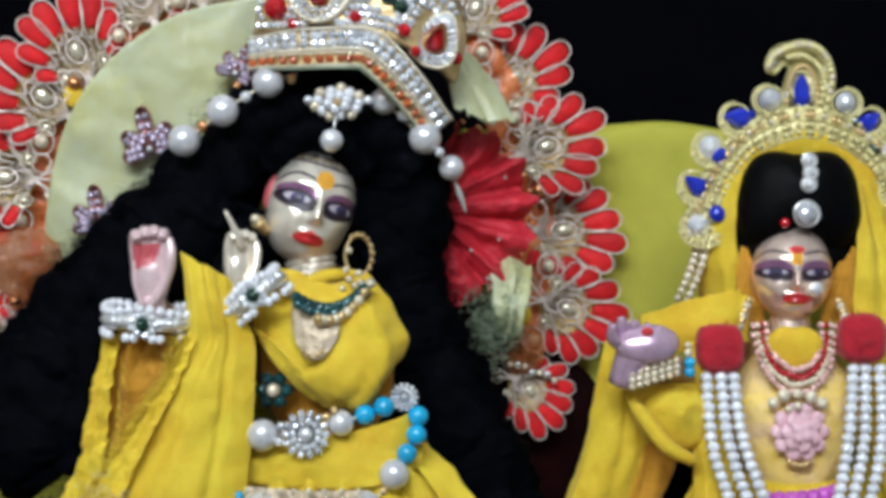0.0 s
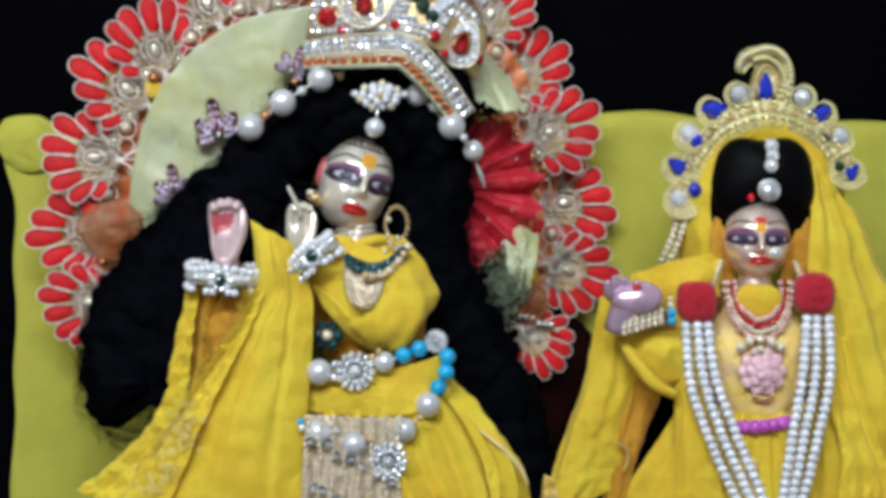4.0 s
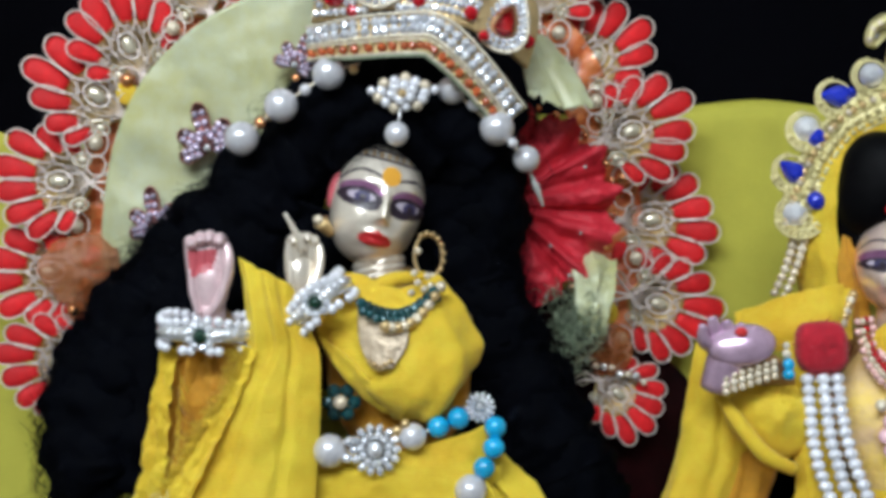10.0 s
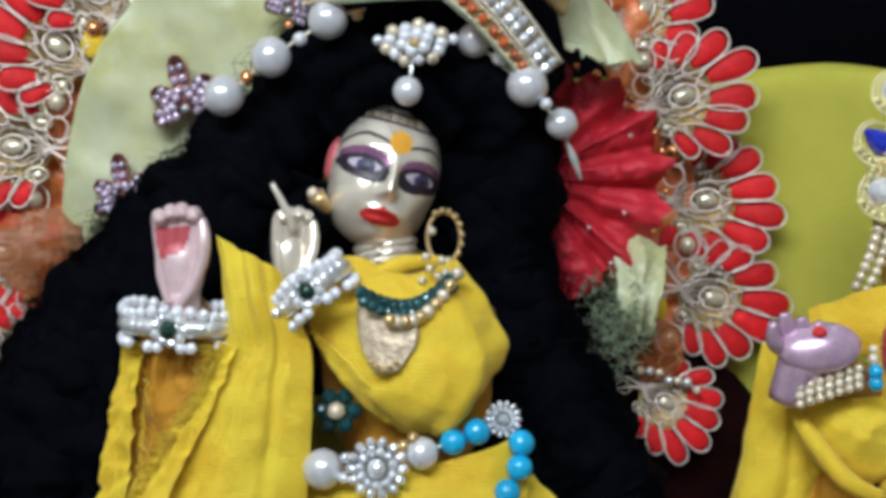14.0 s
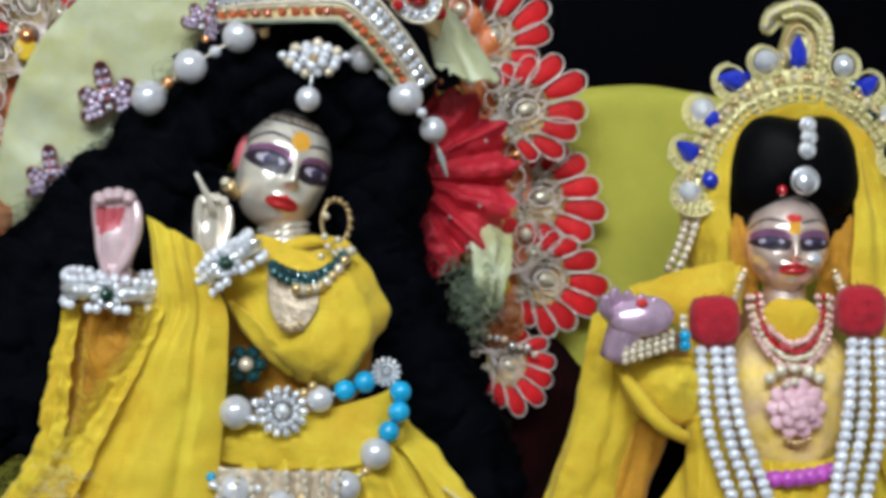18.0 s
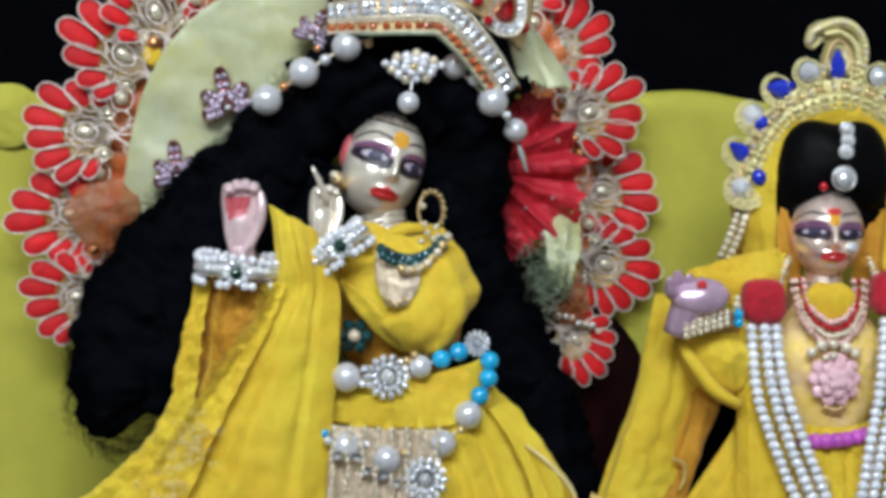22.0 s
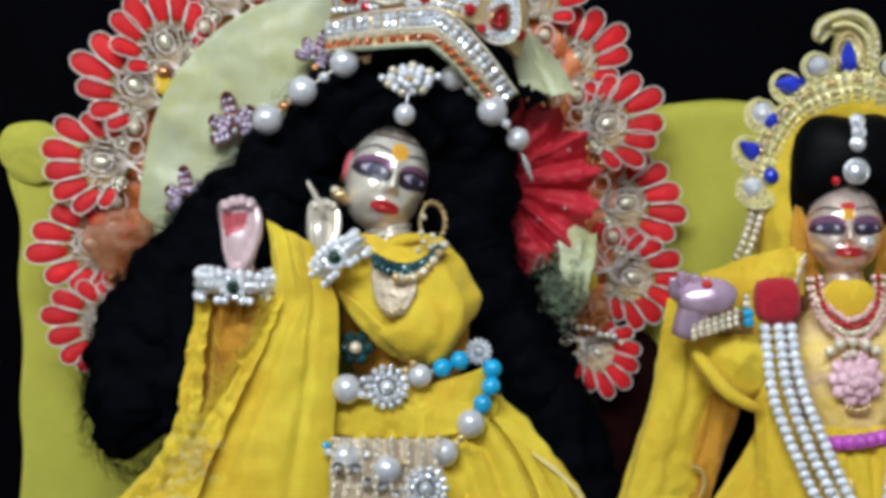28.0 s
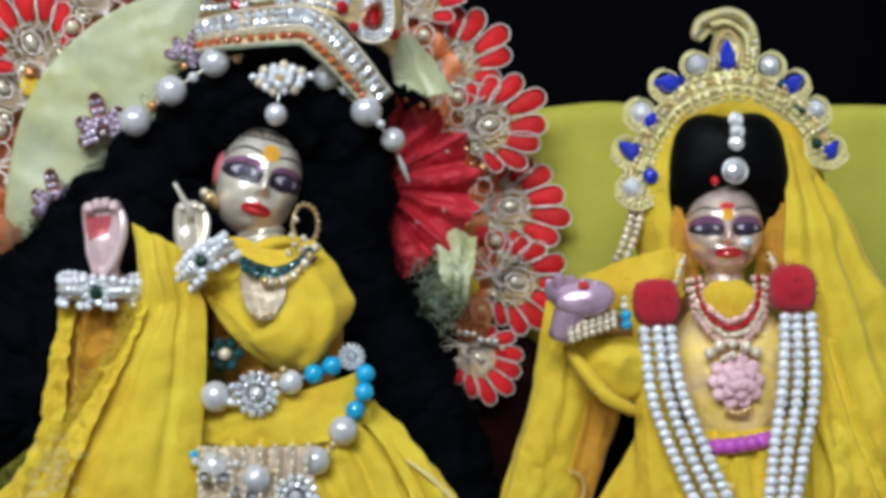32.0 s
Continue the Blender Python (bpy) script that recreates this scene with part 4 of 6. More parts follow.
shawl = thing("shawl", "bright yellow muslin shawl falling in flat pleats", "shawl", (-50, -48, 40))
part("front_fall", cloth([[(-43, -43, 233), (-37, -46, 230), (-31, -46, 227), (-26, -43, 223)], [(-40.7, -45, 223), (-35, -49, 221), (-29, -49, 217), (-22.5, -44, 212)],
                          [(-39.5, -46, 208), (-33, -50, 206), (-26, -50, 205), (-18.3, -45, 205)], [(-45, -46, 194), (-37, -51, 193), (-28, -51, 193), (-17.6, -46, 193)],
                          [(-54, -46, 180), (-42, -52, 178), (-30, -52, 177), (-18, -47, 176)], [(-65, -45, 164), (-49, -53, 160), (-34, -53, 158), (-19.3, -48, 158)],
                          [(-77, -43, 144), (-58, -53, 138), (-38, -54, 134), (-20.5, -48, 132)], [(-92, -40, 118), (-66, -54, 112), (-42, -54, 108), (-21, -49, 106)],
                          [(-112, -36, 70), (-72, -54, 66), (-44, -54, 66), (-21, -49, 66)]], 96, 130, folds=2.4, depth=1.3, wrinkle=1.8, size=0.055, fan=0.5, seed=2), "yellow", shawl)
part("turned_edge", cloth([[(-40, -49.5, 206), (-36.5, -51.5, 205)], [(-46, -49.5, 193), (-41, -53, 192)], [(-55.5, -49, 179), (-48, -54, 177)], [(-67, -48, 162), (-57, -55, 159)], [(-80, -46, 142), (-66, -55.5, 137)], [(-95, -43, 118), (-78, -56, 112)]],
                           26, 100, folds=1, depth=0.7, wrinkle=1.6, size=0.22, seed=8), "yellow", shawl, "turned yellow edge with a frayed selvedge")
rng = random.Random(14)
lace_bits = []
EMB = spline([(-66, -56, 158), (-73, -56, 146), (-82, -55, 130)], 60)
for k in range(90):
    p = EMB[rng.randrange(60)] + np.array([rng.gauss(3.5, 3.4), rng.uniform(-0.8, 0.2), rng.gauss(0, 2.5)])
    a, w = rng.uniform(0, 6.28), rng.uniform(0.7, 1.6)
    lace_bits.append(tube([p + w * np.array([math.cos(a + q), 0.15 * math.sin(2 * q), 0.7 * math.sin(a + q)]) for q in (0, 1.5, 3.0, 4.6)], 0.17, 4, 10))
tagged(part("lace_embroidery", join(*lace_bits), "cream_thread", shawl, "worn cream embroidery near the shawl edge"), kind="stuff")
# rear layer of the yellow shawl; amber colour imitates the shade in its folds
part("shaded_back_fall", cloth([[(-64, -36, 207), (-54, -40, 206), (-40, -38, 206)], [(-66, -34, 190), (-54, -39, 188), (-40, -38, 188)], [(-74, -32, 166), (-56, -38, 164), (-40, -38, 164)],
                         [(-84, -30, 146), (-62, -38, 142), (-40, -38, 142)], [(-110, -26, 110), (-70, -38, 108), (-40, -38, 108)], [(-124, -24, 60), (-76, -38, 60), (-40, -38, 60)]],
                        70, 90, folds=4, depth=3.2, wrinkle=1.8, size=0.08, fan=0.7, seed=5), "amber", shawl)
part("lower_fold", cloth([[(-80, -33, 152), (-70, -40, 153), (-60, -42, 152)], [(-94, -30, 132), (-76, -41, 132), (-60, -44, 132)], [(-108, -28, 112), (-80, -42, 112), (-60, -46, 112)], [(-124, -26, 60), (-88, -43, 60), (-60, -47, 60)]], 50, 60, folds=2.2, depth=2.4, wrinkle=1.8, size=0.08, seed=23), "yellow", shawl)
part("hanging_edge", cloth([[(-68, -39, 206), (-62, -41, 206)], [(-70, -38, 194), (-64, -42, 192)], [(-73, -37, 180), (-66, -42, 178)], [(-76, -36, 166), (-68, -42, 164)], [(-84, -34, 152), (-71, -42, 148)], [(-98, -31, 137), (-82, -39, 132)], [(-112, -28, 126), (-96, -36, 120)]],
                            30, 110, folds=1.5, depth=1.5, wrinkle=1.8, size=0.2, seed=12), "yellow", shawl)
rng = random.Random(3)
fr = []
SELVEDGE = spline([(-39.8, -51, 206), (-45, -51, 193), (-54.5, -51, 179), (-66, -50, 162), (-79, -48, 142)], 200)
for k in range(190):
    p = SELVEDGE[rng.randrange(200)]
    out = rng.uniform(1.2, 5.0)
    fr.append(tube([p + (1.5, -1.2, 0), p + (-0.4 * out, -1.5 + rng.uniform(-0.6, 0.6), rng.uniform(-1, 1.4)), p + (-out, rng.uniform(-1.5, 0.5), rng.uniform(-2.5, 1.5))], 0.13, 3, 6))
HEM = spline([(-61, -44.5, 200), (-62, -45, 180), (-65, -45, 166), (-70, -44, 150)], 100)
for k in range(80):
    p = HEM[rng.randrange(100)]
    fr.append(tube([p, p + (rng.uniform(0, 2), -1, rng.uniform(-2, 0)), p + (rng.uniform(-2, 4), rng.uniform(-1, 1), -rng.uniform(2, 7))], 0.13, 3, 6))
tagged(part("frayed_thread", join(*fr), "yellow", shawl), kind="stuff")

skirt = thing("pleated_skirt", "gathered yellow muslin skirt with gold edging", "skirt", (10, -20, 30))
part("skirt_panel", cloth([[(-26, -36, 168), (0, -43, 166), (22, -40, 169), (33, -34, 170)], [(-28, -38, 156), (0, -46, 154), (30, -42, 156), (43, -33, 157)], [(-30, -40, 138), (2, -50, 136), (38, -44, 136), (60, -30, 139)],
                           [(-32, -40, 116), (4, -52, 114), (44, -46, 112), (66, -28, 116)], [(-34, -40, 60), (4, -54, 58), (50, -48, 56), (82, -24, 60)]],
                          120, 90, folds=7, depth=3.4, wrinkle=1.2, size=0.07, fan=0.9, seed=9), "yellow", skirt)
part("side_puff", cloth([[(29, -36, 172), (34, -30, 169.5), (40, -23, 165)], [(37, -39, 160), (45, -33, 157), (50, -22, 152)], [(46, -41, 147), (55, -36, 145), (62, -24, 141)], [(50, -42, 134), (60, -37, 132), (67, -24, 130)], [(52, -42, 116), (62, -37, 114), (69, -24, 112)], [(56, -42, 60), (68, -36, 58), (78, -22, 58)]],
                         50, 70, folds=2.5, depth=2.6, wrinkle=1.4, size=0.08, seed=4), "yellow", skirt)
part("gold_edging", tube([(47.5, -39, 151), (55.5, -40, 145), (63, -38.5, 137), (66.5, -37, 130)], [0.4, 0.9, 1.0, 0.5], 8, 24, flat=0.4), "cream_thread", skirt, "shiny cream piping")
part("sash", cloth([[(-26, -37, 176), (0, -43, 173), (24, -42, 178), (34, -36, 182)], [(-26, -39, 169), (0, -46, 166), (24, -44, 168), (36, -37, 172)], [(-26, -39, 159), (0, -46, 157), (22, -45, 158), (36, -38, 164)]],
                   60, 30, wrinkle=1.3, size=0.08, seed=14), "yellow", skirt, "smooth yellow waist sash")

# ---- crown ----
crown = thing("gold_headdress", "gold headdress with pearl rows and red stones", "headdress", (10, -20, 290))
BAND = [(-24, -20, 301), (-13, -27, 301.2), (0, -31, 301.5), (11, -33, 301.5), (18, -33, 300.4), (26, -31, 293.6), (34, -26, 284.6), (41, -19, 275.5)]


def band_at(t, up, out=0.0):
    p = spline(BAND, 101)
    q = p[int(round(100 * min(max(t, 0), 1)))]
    k = p[min(100, int(100 * t) + 1)] - p[max(0, int(100 * t) - 1)]
    k = k / np.linalg.norm(k)
    n = np.array([-k[2], 0, k[0]])
    return q + n * up + np.array([0, -out, 0])


part("band_plate", cloth([[tuple(band_at(t, 6)) for t in np.linspace(0, 1, 17)], [tuple(band_at(t, -6.6)) for t in np.linspace(0, 1, 17)]], 80, 10, wrinkle=0, thick=2.0), "gold", crown)
for up, r in ((6.2, 0.55), (-0.9, 0.6), (-2.2, 0.4), (-6.4, 0.45)):
    part("gold_cord", tube([tuple(band_at(t, up, 0.9)) for t in np.linspace(0, 1, 16)], r, 6, 70), "pale_gold", crown)
for row, up in enumerate((3.9, 1.0)):
    for k in range(27):
        piece("clear_stone", GEM["clear"], crown, tuple(band_at((k + 0.5) / 27, up, 0.9)), 1.65)
for k in range(22):
    piece("orange_stone", GEM["carnelian"], crown, tuple(band_at((k + 0.5) / 22, -4.2, 0.7)), 1.5)
for k in range(44):
    piece("gold_fleck", SEED["bright_gold"], crown, tuple(band_at((k + 0.5) / 44, -4.2 + (1.5 if k % 2 else -1.6), 0.8)), 0.7)
part("green_edge", tube([tuple(band_at(t, -7.2, 0.4)) for t in np.linspace(0.1, 1, 12)], 0.5, 5, 50), "moss", crown)
part("top_plate", cloth([[(-18, -24, 330), (8, -30, 336), (36, -28, 330), (48, -19, 318)], [(-20, -25, 318), (8, -32, 320), (36, -29, 316), (50, -20, 306)], [(-22, -24, 307), (8, -33, 309), (34, -29, 300), (46, -20, 291)]], 50, 26, wrinkle=0.4, thick=1.6), "gold", crown)


def crown_y(x):
    return float(np.interp(x, [-24, 8, 34, 54], [-24, -33, -30, -18])) - 1.2


def teardrop(c, w, h, tilt, mat, rows=2, lab=""):
    m = rot(0, tilt, 0, c)
    drop_stone = part("stone", moved(slab([(x, z - h * 0.45) for x, z in drop_outline(h, w, 16)][::-1], -2.2, 0, 1.0), m @ rot(0, 180, 0)), mat, crown, lab)
    for q in range(rows):
        g = 1 + 0.42 * (q + 1)
        ring = [(x * g * 1.1, -0.4, (z - h * 0.5) * g) for x, z in drop_outline(h, w, 24)]
        pts = spline(ring, 20 + 6 * q, True)
        for p in pts:
            piece("clear_stone", GEM["clear"], crown, (m @ rot(0, 180, 0)) @ Vector(p), 1.05)
    edge = [(x * (1.42 + 0.42 * rows) * 1.05, -0.2, (z - h * 0.5) * (1.3 + 0.42 * rows)) for x, z in drop_outline(h, w, 20)]
    attach(part("setting", tube([tuple((m @ rot(0, 180, 0)) @ Vector(p)) for p in edge], 0.6, 6, 40, True), "pale_gold", crown), drop_stone)


teardrop((1, crown_y(1) - 0.4, 321), 8, 10.5, 8, "ruby", 2, "red teardrop stone")
teardrop((40, crown_y(40) - 0.4, 305), 7.5, 9, 28, "ruby", 2, "red teardrop stone")
teardrop((28, crown_y(28) - 0.2, 330), 7, 9, 20, "ruby", 1, "red teardrop stone")
for x, z, r, k in ((-14, 315, 4.0, "ruby"), (-8, 309.5, 2.0, "ruby"), (13, 311, 2.2, "ruby"), (29, 307, 2.4, "ruby"), (24, 319, 3.2, "emerald"), (28, 315, 2.8, "emerald"), (21, 323, 2.2, "emerald"), (46.5, 299, 2.2, "ruby"), (33, 300, 1.8, "ruby"), (22, 330, 2.0, "clear"), (14, 326, 1.8, "clear"), (-12, 325, 2.4, "clear")):
    piece("stone", GEM[k], crown, (x, crown_y(x) - 0.3, z), r)
rng = random.Random(31)
for j in range(9):
    for k in range(30):
        x, z = -20 + 2.25 * k + 1.1 * (j % 2), 309.5 + 2.6 * j - 0.012 * max(0, -20 + 2.25 * k - 12) ** 2
        if x < 50 and all(((x - cx) / w) ** 2 + ((z - cz) / h) ** 2 > 1 for cx, cz, w, h in ((1, 320, 10.5, 12), (40, 304, 9.5, 10), (28, 330, 7, 9), (-14, 315, 5, 5), (25, 318, 6, 6))):
            piece("clear_stone", GEM["clear"], crown, (x, crown_y(x) + 0.1, z), 1.2 + 0.15 * rng.random())
for k in range(24):
    a = k / 23
    for q in range(3):
        piece("seed_pearl", SEED["seed_pearl"], crown, (27 + 22 * a, crown_y(27 + 22 * a) - 0.3, 313 + 9 * a + 2.1 * q + 5 * math.sin(a * 3)), 0.95)
part("scroll", tube([(-8, crown_y(-8), 330), (-10, crown_y(-10), 322), (-7, crown_y(-7), 314), (1, crown_y(1) - 0.5, 310), (9, crown_y(9) - 0.5, 314), (13, crown_y(13), 324), (11, crown_y(11), 332)], 0.9, 6, 40), "pale_gold", crown)

# ---- pearls across the curls ----
strand = thing("pearl_hair_strand", "string of large white pearls across the curls", "pearl string", (0, -25, 262))
BIG = [(-17, -22, 291, 5.4), (-32, -24, 281, 5.5), (-45, -23, 271, 5.6), (22, -20, 285, 4.7), (36, -20, 272.5, 5.6), (45, -14, 263, 4.4)]
for x, y, z, r in BIG:
    piece("pearl", BEAD["pearl"], strand, (x, y, z), r)
for x, z, r, k in ((-24.5, 286, 2.0, "pearl"), (-39, 276, 2.0, "copper_bead"), (-36, 278, 1.6, "gold"), (29, 280, 2.3, "pearl"), (41, 267.5, 1.7, "pearl"), (-9, 292, 1.6, "gold"), (-27.5, 290, 1.3, "copper_bead")):
    piece("spacer_bead", BEAD[k], strand, (x, -22, z), r)
part("cord", tube([(-46, -20, 270), (-45, -22, 271), (-32, -23, 281), (-17, -21, 291), (-8, -14, 295)], 0.5, 6, 40), "pale_gold", strand)
part("cord", tube([(14, -12, 290), (22, -19, 285), (36, -19, 272), (45, -13, 263)], 0.5, 6, 40), "pale_gold", strand)

part("silver_drop", tube([(46, -11, 259), (48, -10, 254), (50, -9, 248)], [0.5, 1.3, 0.4], 8, 14), "silver", strand, "slim silver drop")

tikka = thing("forehead_jewel", "cream pearl cluster jewel with a pearl drop", "jewel", (6, -28, 268))
for k in range(13):
    a = 2 * math.pi * k / 13
    piece("petal_bead", SEED["cream_pearl" if k % 2 else "seed_pearl"], tikka, (7 + (6.9 + (k % 2)) * math.cos(a), -27, 283.5 + (4.0 + 0.8 * (k % 2)) * math.sin(a)), 1.9)
for k in range(6):
    a = 2 * math.pi * k / 6 + 0.3
    piece("petal_bead", SEED["seed_pearl"], tikka, (7 + 3.4 * math.cos(a), -29, 283.5 + 2.2 * math.sin(a)), 1.9)
for k in (-1, 1):
    piece("petal_bead", SEED["seed_pearl"], tikka, (7 + 10 * k, -26, 284.5), 1.5)
piece("centre", BEAD["gold"], tikka, (7, -30, 283), 1.4)
tikka_drop = piece("pearl_drop", BEAD["pearl"], tikka, (5.2, -30, 270.5), 3.9)
attach(part("hook", tube([(6.5, -29, 279), (5.8, -30, 274)], 0.5, 6, 4), "silver", tikka), tikka_drop)

# ---- earrings and necklaces of the flute player ----
hoop = thing("hoop_earring", "gold hoop earring strung with tiny beads", "earring", (14, -24, 228))
part("hoop", tube([(14 + 4.4 * math.cos(a), -25, 232.5 + 6.6 * math.sin(a)) for a in np.linspace(0, 6.283, 12, endpoint=False)], 0.55, 8, 36, True), "gold", hoop)
for k in range(9):
    a = radians(-60 + 22 * k)
    piece("bead", SEED["gold"], hoop, (14 + 4.8 * math.cos(a), -26, 232.5 + 7 * math.sin(a)), 0.9)
for dx, dz in ((-3, 4), (-4, -3), (-1, -6), (1, -4)):
    piece("bead", SEED["cream_pearl"], hoop, (14 + dx, -28, 230 + dz), 1.3)
stud = thing("ear_stud", "small gold ear stud with pearl bead", "earring", (-19, -22, 240))
part("cone", tube([(-17, -22, 240), (-20, -25, 244)], [1.5, 2.6], 10, 4), "gold", stud)
piece("bead", SEED["cream_pearl"], stud, (-20.5, -26, 244.5), 1.7)

neck = thing("green_necklace", "teal stone necklace edged with gold beads", "necklace", (8, -40, 212))
for k in range(12):
    t = k / 11
    x, z = -4 + 21 * t, 218 - 5.0 * math.sin(math.pi * t * 0.8) + 6 * t * t
    piece("stone", GEM["teal"], neck, (x, -52 + 8.5 * t, z), 1.9)
    piece("stone", GEM["teal"], neck, (x + 0.6, -52.5 + 8.5 * t, z - 2.3 + 0.4 * t), 1.6)
for k in range(10):
    t = k / 9
    piece("bead", BEAD["cream_pearl" if k % 2 else "gold"], neck, (3 + 16 * t, -53 + 10 * t, 211.2 - 1.5 * math.sin(math.pi * t) + 11.5 * t * t), 1.75)
for x, z in ((10, 221), (12, 224), (14, 222), (15, 226), (16, 223), (11, 227)):
    piece("bead", SEED["cream_pearl"], neck, (x, -43, z), 1.2)
for k in range(5):
    piece("dangle", SEED["gold"], neck, (-2 + 1.6 * k, -52, 199 - abs(k - 2) * -0.9), 0.8)

# ---- bracelets, pendant, belts ----


def pearl_bracelet(at, rx, ry, tilt, lab, tip=0):
    b = thing("pearl_bracelet", lab, "bracelet", at, "pearl bracelets")
    m = rot(tip, tilt, 0, at)
    for row, dz in enumerate((3.8, -3.8)):
        for k in range(26):
            a = 2 * math.pi * (k + 0.5 * row) / 26
            if row == 0 or not (1.25 * math.pi < a < 1.75 * math.pi):
                piece("pearl", SEED["seed_pearl"], b, m @ Vector((rx * math.cos(a), ry * math.sin(a), dz + 0.8 * math.sin(3 * a))), 1.6)
    part("cuff", moved(tube([(0.93 * rx * math.cos(a), 0.93 * ry * math.sin(a), 0) for a in np.linspace(0, 6.283, 16, endpoint=False)], 2.6, 8, 40, True), m), "silver", b)
    for k in range(9):
        a = 2 * math.pi * k / 9
        piece("rhinestone", GEM["clear"], b, m @ Vector((3.6 * math.cos(a), -ry - 1.6, 3.4 * math.sin(a))), 1.35)
    for s in (-1, 1):
        for q in range(3):
            piece("rhinestone", GEM["clear"], b, m @ Vector((s * (5.5 + 2.2 * q), -ry * (0.95 - 0.08 * q) - 0.8, 0.5)), 1.3)
        for q in range(2):
            piece("pearl", SEED["seed_pearl"], b, m @ Vector((s * (3 + 2.5 * q), -ry - 1, -4.6)), 1.6)
    piece("green_stone", GEM["emerald"], b, m @ Vector((0, -ry - 2.0, 0)), 2.3)


pearl_bracelet((-52.5, -43, 210.5), 14.2, 7.5, 3, "seed pearl bracelet with a green stone at the raised wrist", 9)
pearl_bracelet((-18, -42, 218.5), 10.5, 8, -36, "tilted seed pearl bracelet with a green stone")

pend = thing("flower_pendant", "dark teal flower pendant with a pink pearl", "pendant", (-12.5, -37, 183))
for k in range(6):
    a = 2 * math.pi * k / 6
    piece("petal_stone", GEM["teal"], pend, (-12.5 + 4.1 * math.cos(a), -38, 188 + 4.1 * math.sin(a)), 2.15)
piece("centre_pearl", BEAD["cream_pearl"], pend, (-12.5, -39.5, 188), 2.3)


def rosette(name, lab, at, r, grp="rhinestone rosettes"):
    b = thing(name, lab, "rosette", at, grp)
    part("plate", slab([(at[0] + r * 0.8 * math.cos(a), at[2] + r * 0.8 * math.sin(a)) for a in np.linspace(0, 6.28, 20, endpoint=False)], at[1] - 0.6, at[1] + 0.8, 0.3), "silver", b)
    for k in range(14):
        a = 2 * math.pi * k / 14
        piece("petal_stone", GEM["clear"], b, (at[0] + r * 0.88 * math.cos(a), at[1] - 0.8, at[2] + r * 0.88 * math.sin(a)), (r * 0.2, r * 0.2, r * 0.17), Euler((0.3 * math.sin(a), -a, 0.3 * math.cos(a))))
    for k in range(11):
        a = 2 * math.pi * k / 11 + 0.2
        piece("rhinestone", GEM["clear"], b, (at[0] + r * 0.56 * math.cos(a), at[1] - 1.3, at[2] + r * 0.56 * math.sin(a)), r * 0.17)
    piece("centre_stone", GEM["clear"], b, (at[0], at[1] - 2.0, at[2]), r * 0.34)
    return b


rosette("belt_rosette", "round clear rhinestone rosette on the waist belt", (-1, -48, 174.5), 7.4)
rosette("belt_rosette", "round clear rhinestone rosette on the hanging belt", (12, -54, 140.5), 7.4)
rosette("belt_clasp", "small clear rhinestone clasp on the belt", (30, -39, 186), 4.4)
belt = thing("beaded_belt", "waist belt of white pearls and turquoise beads", "belt", (8, -40, 145))
for x, y, z, r in ((-15, -46, 174, 5.2), (10, -46, 178, 4.2), (27, -44, 161.5, 5.0), (18, -48, 152, 4.9), (-1, -53, 147, 4.9), (-15, -50, 151, 5.4)):
    piece("pearl", BEAD["pearl"], belt, (x, y, z), r)
for x, y, z in ((17.5, -43, 180.5), (23.5, -42, 183), (34.5, -40, 180), (34, -41, 174), (31, -42, 168)):
    piece("turquoise_bead", BEAD["turquoise"], belt, (x, y, z), 3.35)
for x, z in ((-9, 177), (-9.5, 172), (5.5, 180), (8, 182), (-8, 152), (5, 149), (-21, 153), (24, 157)):
    piece("spacer_bead", BEAD["gold" if x > 0 else "clear"], belt, (x, -48 if z > 160 else -52, z), 1.5)
piece("turquoise_bead", BEAD["turquoise"], belt, (-22, -49, 155), 1.6)
part("cord", tube([(-24, -42, 174), (-15, -45, 174), (0, -46, 175), (10, -45, 178), (24, -41, 183), (31, -38, 185), (34, -40, 177), (31, -41, 168), (27, -43, 161), (18, -47, 152), (0, -51, 147), (-15, -49, 151), (-24, -46, 156)], 0.5, 5, 90), "pale_gold", belt)

lace = thing("sequin_panel", "hanging panel of gold bead strings and sequins", "panel", (0, -50, 60))
part("net", cloth([[(-20, -48, 158), (0, -51, 157), (18, -49, 157)], [(-22, -50, 118), (0, -54, 117), (17, -52, 117)], [(-23, -50, 70), (0, -55, 70), (17, -53, 70)]], 50, 60, folds=8, depth=0.9, wrinkle=0.5, size=0.3), "silver_brocade", lace, "pale gold net backing")
for k in range(8):
    x = -19 + 5.0 * k
    for j in range(24):
        z = 157 - 2.6 * j
        piece("bead", SEED["pale_gold" if (k + j) % 3 else "cream_pearl"], lace, (x - 0.05 * (157 - z) * (0.5 if k < 4 else 0.2) + 0.5 * math.sin(j * 1.3 + k), -53.6 - 1.6 * math.sin(math.pi * (k + 1) / 9) - 0.02 * (157 - z), z), (0.75, 0.75, 1.25))
rng = random.Random(8)
SEQUIN = shared("sequin", slab([(2.4 * math.cos(a), 1.7 * math.sin(a)) for a in np.linspace(0, 6.28, 10, endpoint=False)], -0.5, 0.2, 0.2), "pearl")
for k in range(16):
    piece("sequin", SEQUIN, lace, (-17 + 4.9 * (k % 7) + rng.uniform(-1, 1), -55.5 + rng.uniform(-0.5, 0.5), 150 - 2.6 * k + rng.uniform(-2, 2)), 0.9, Euler((rng.uniform(-0.3, 0.3), rng.uniform(-0.5, 0.5), rng.uniform(-0.4, 0.4))))

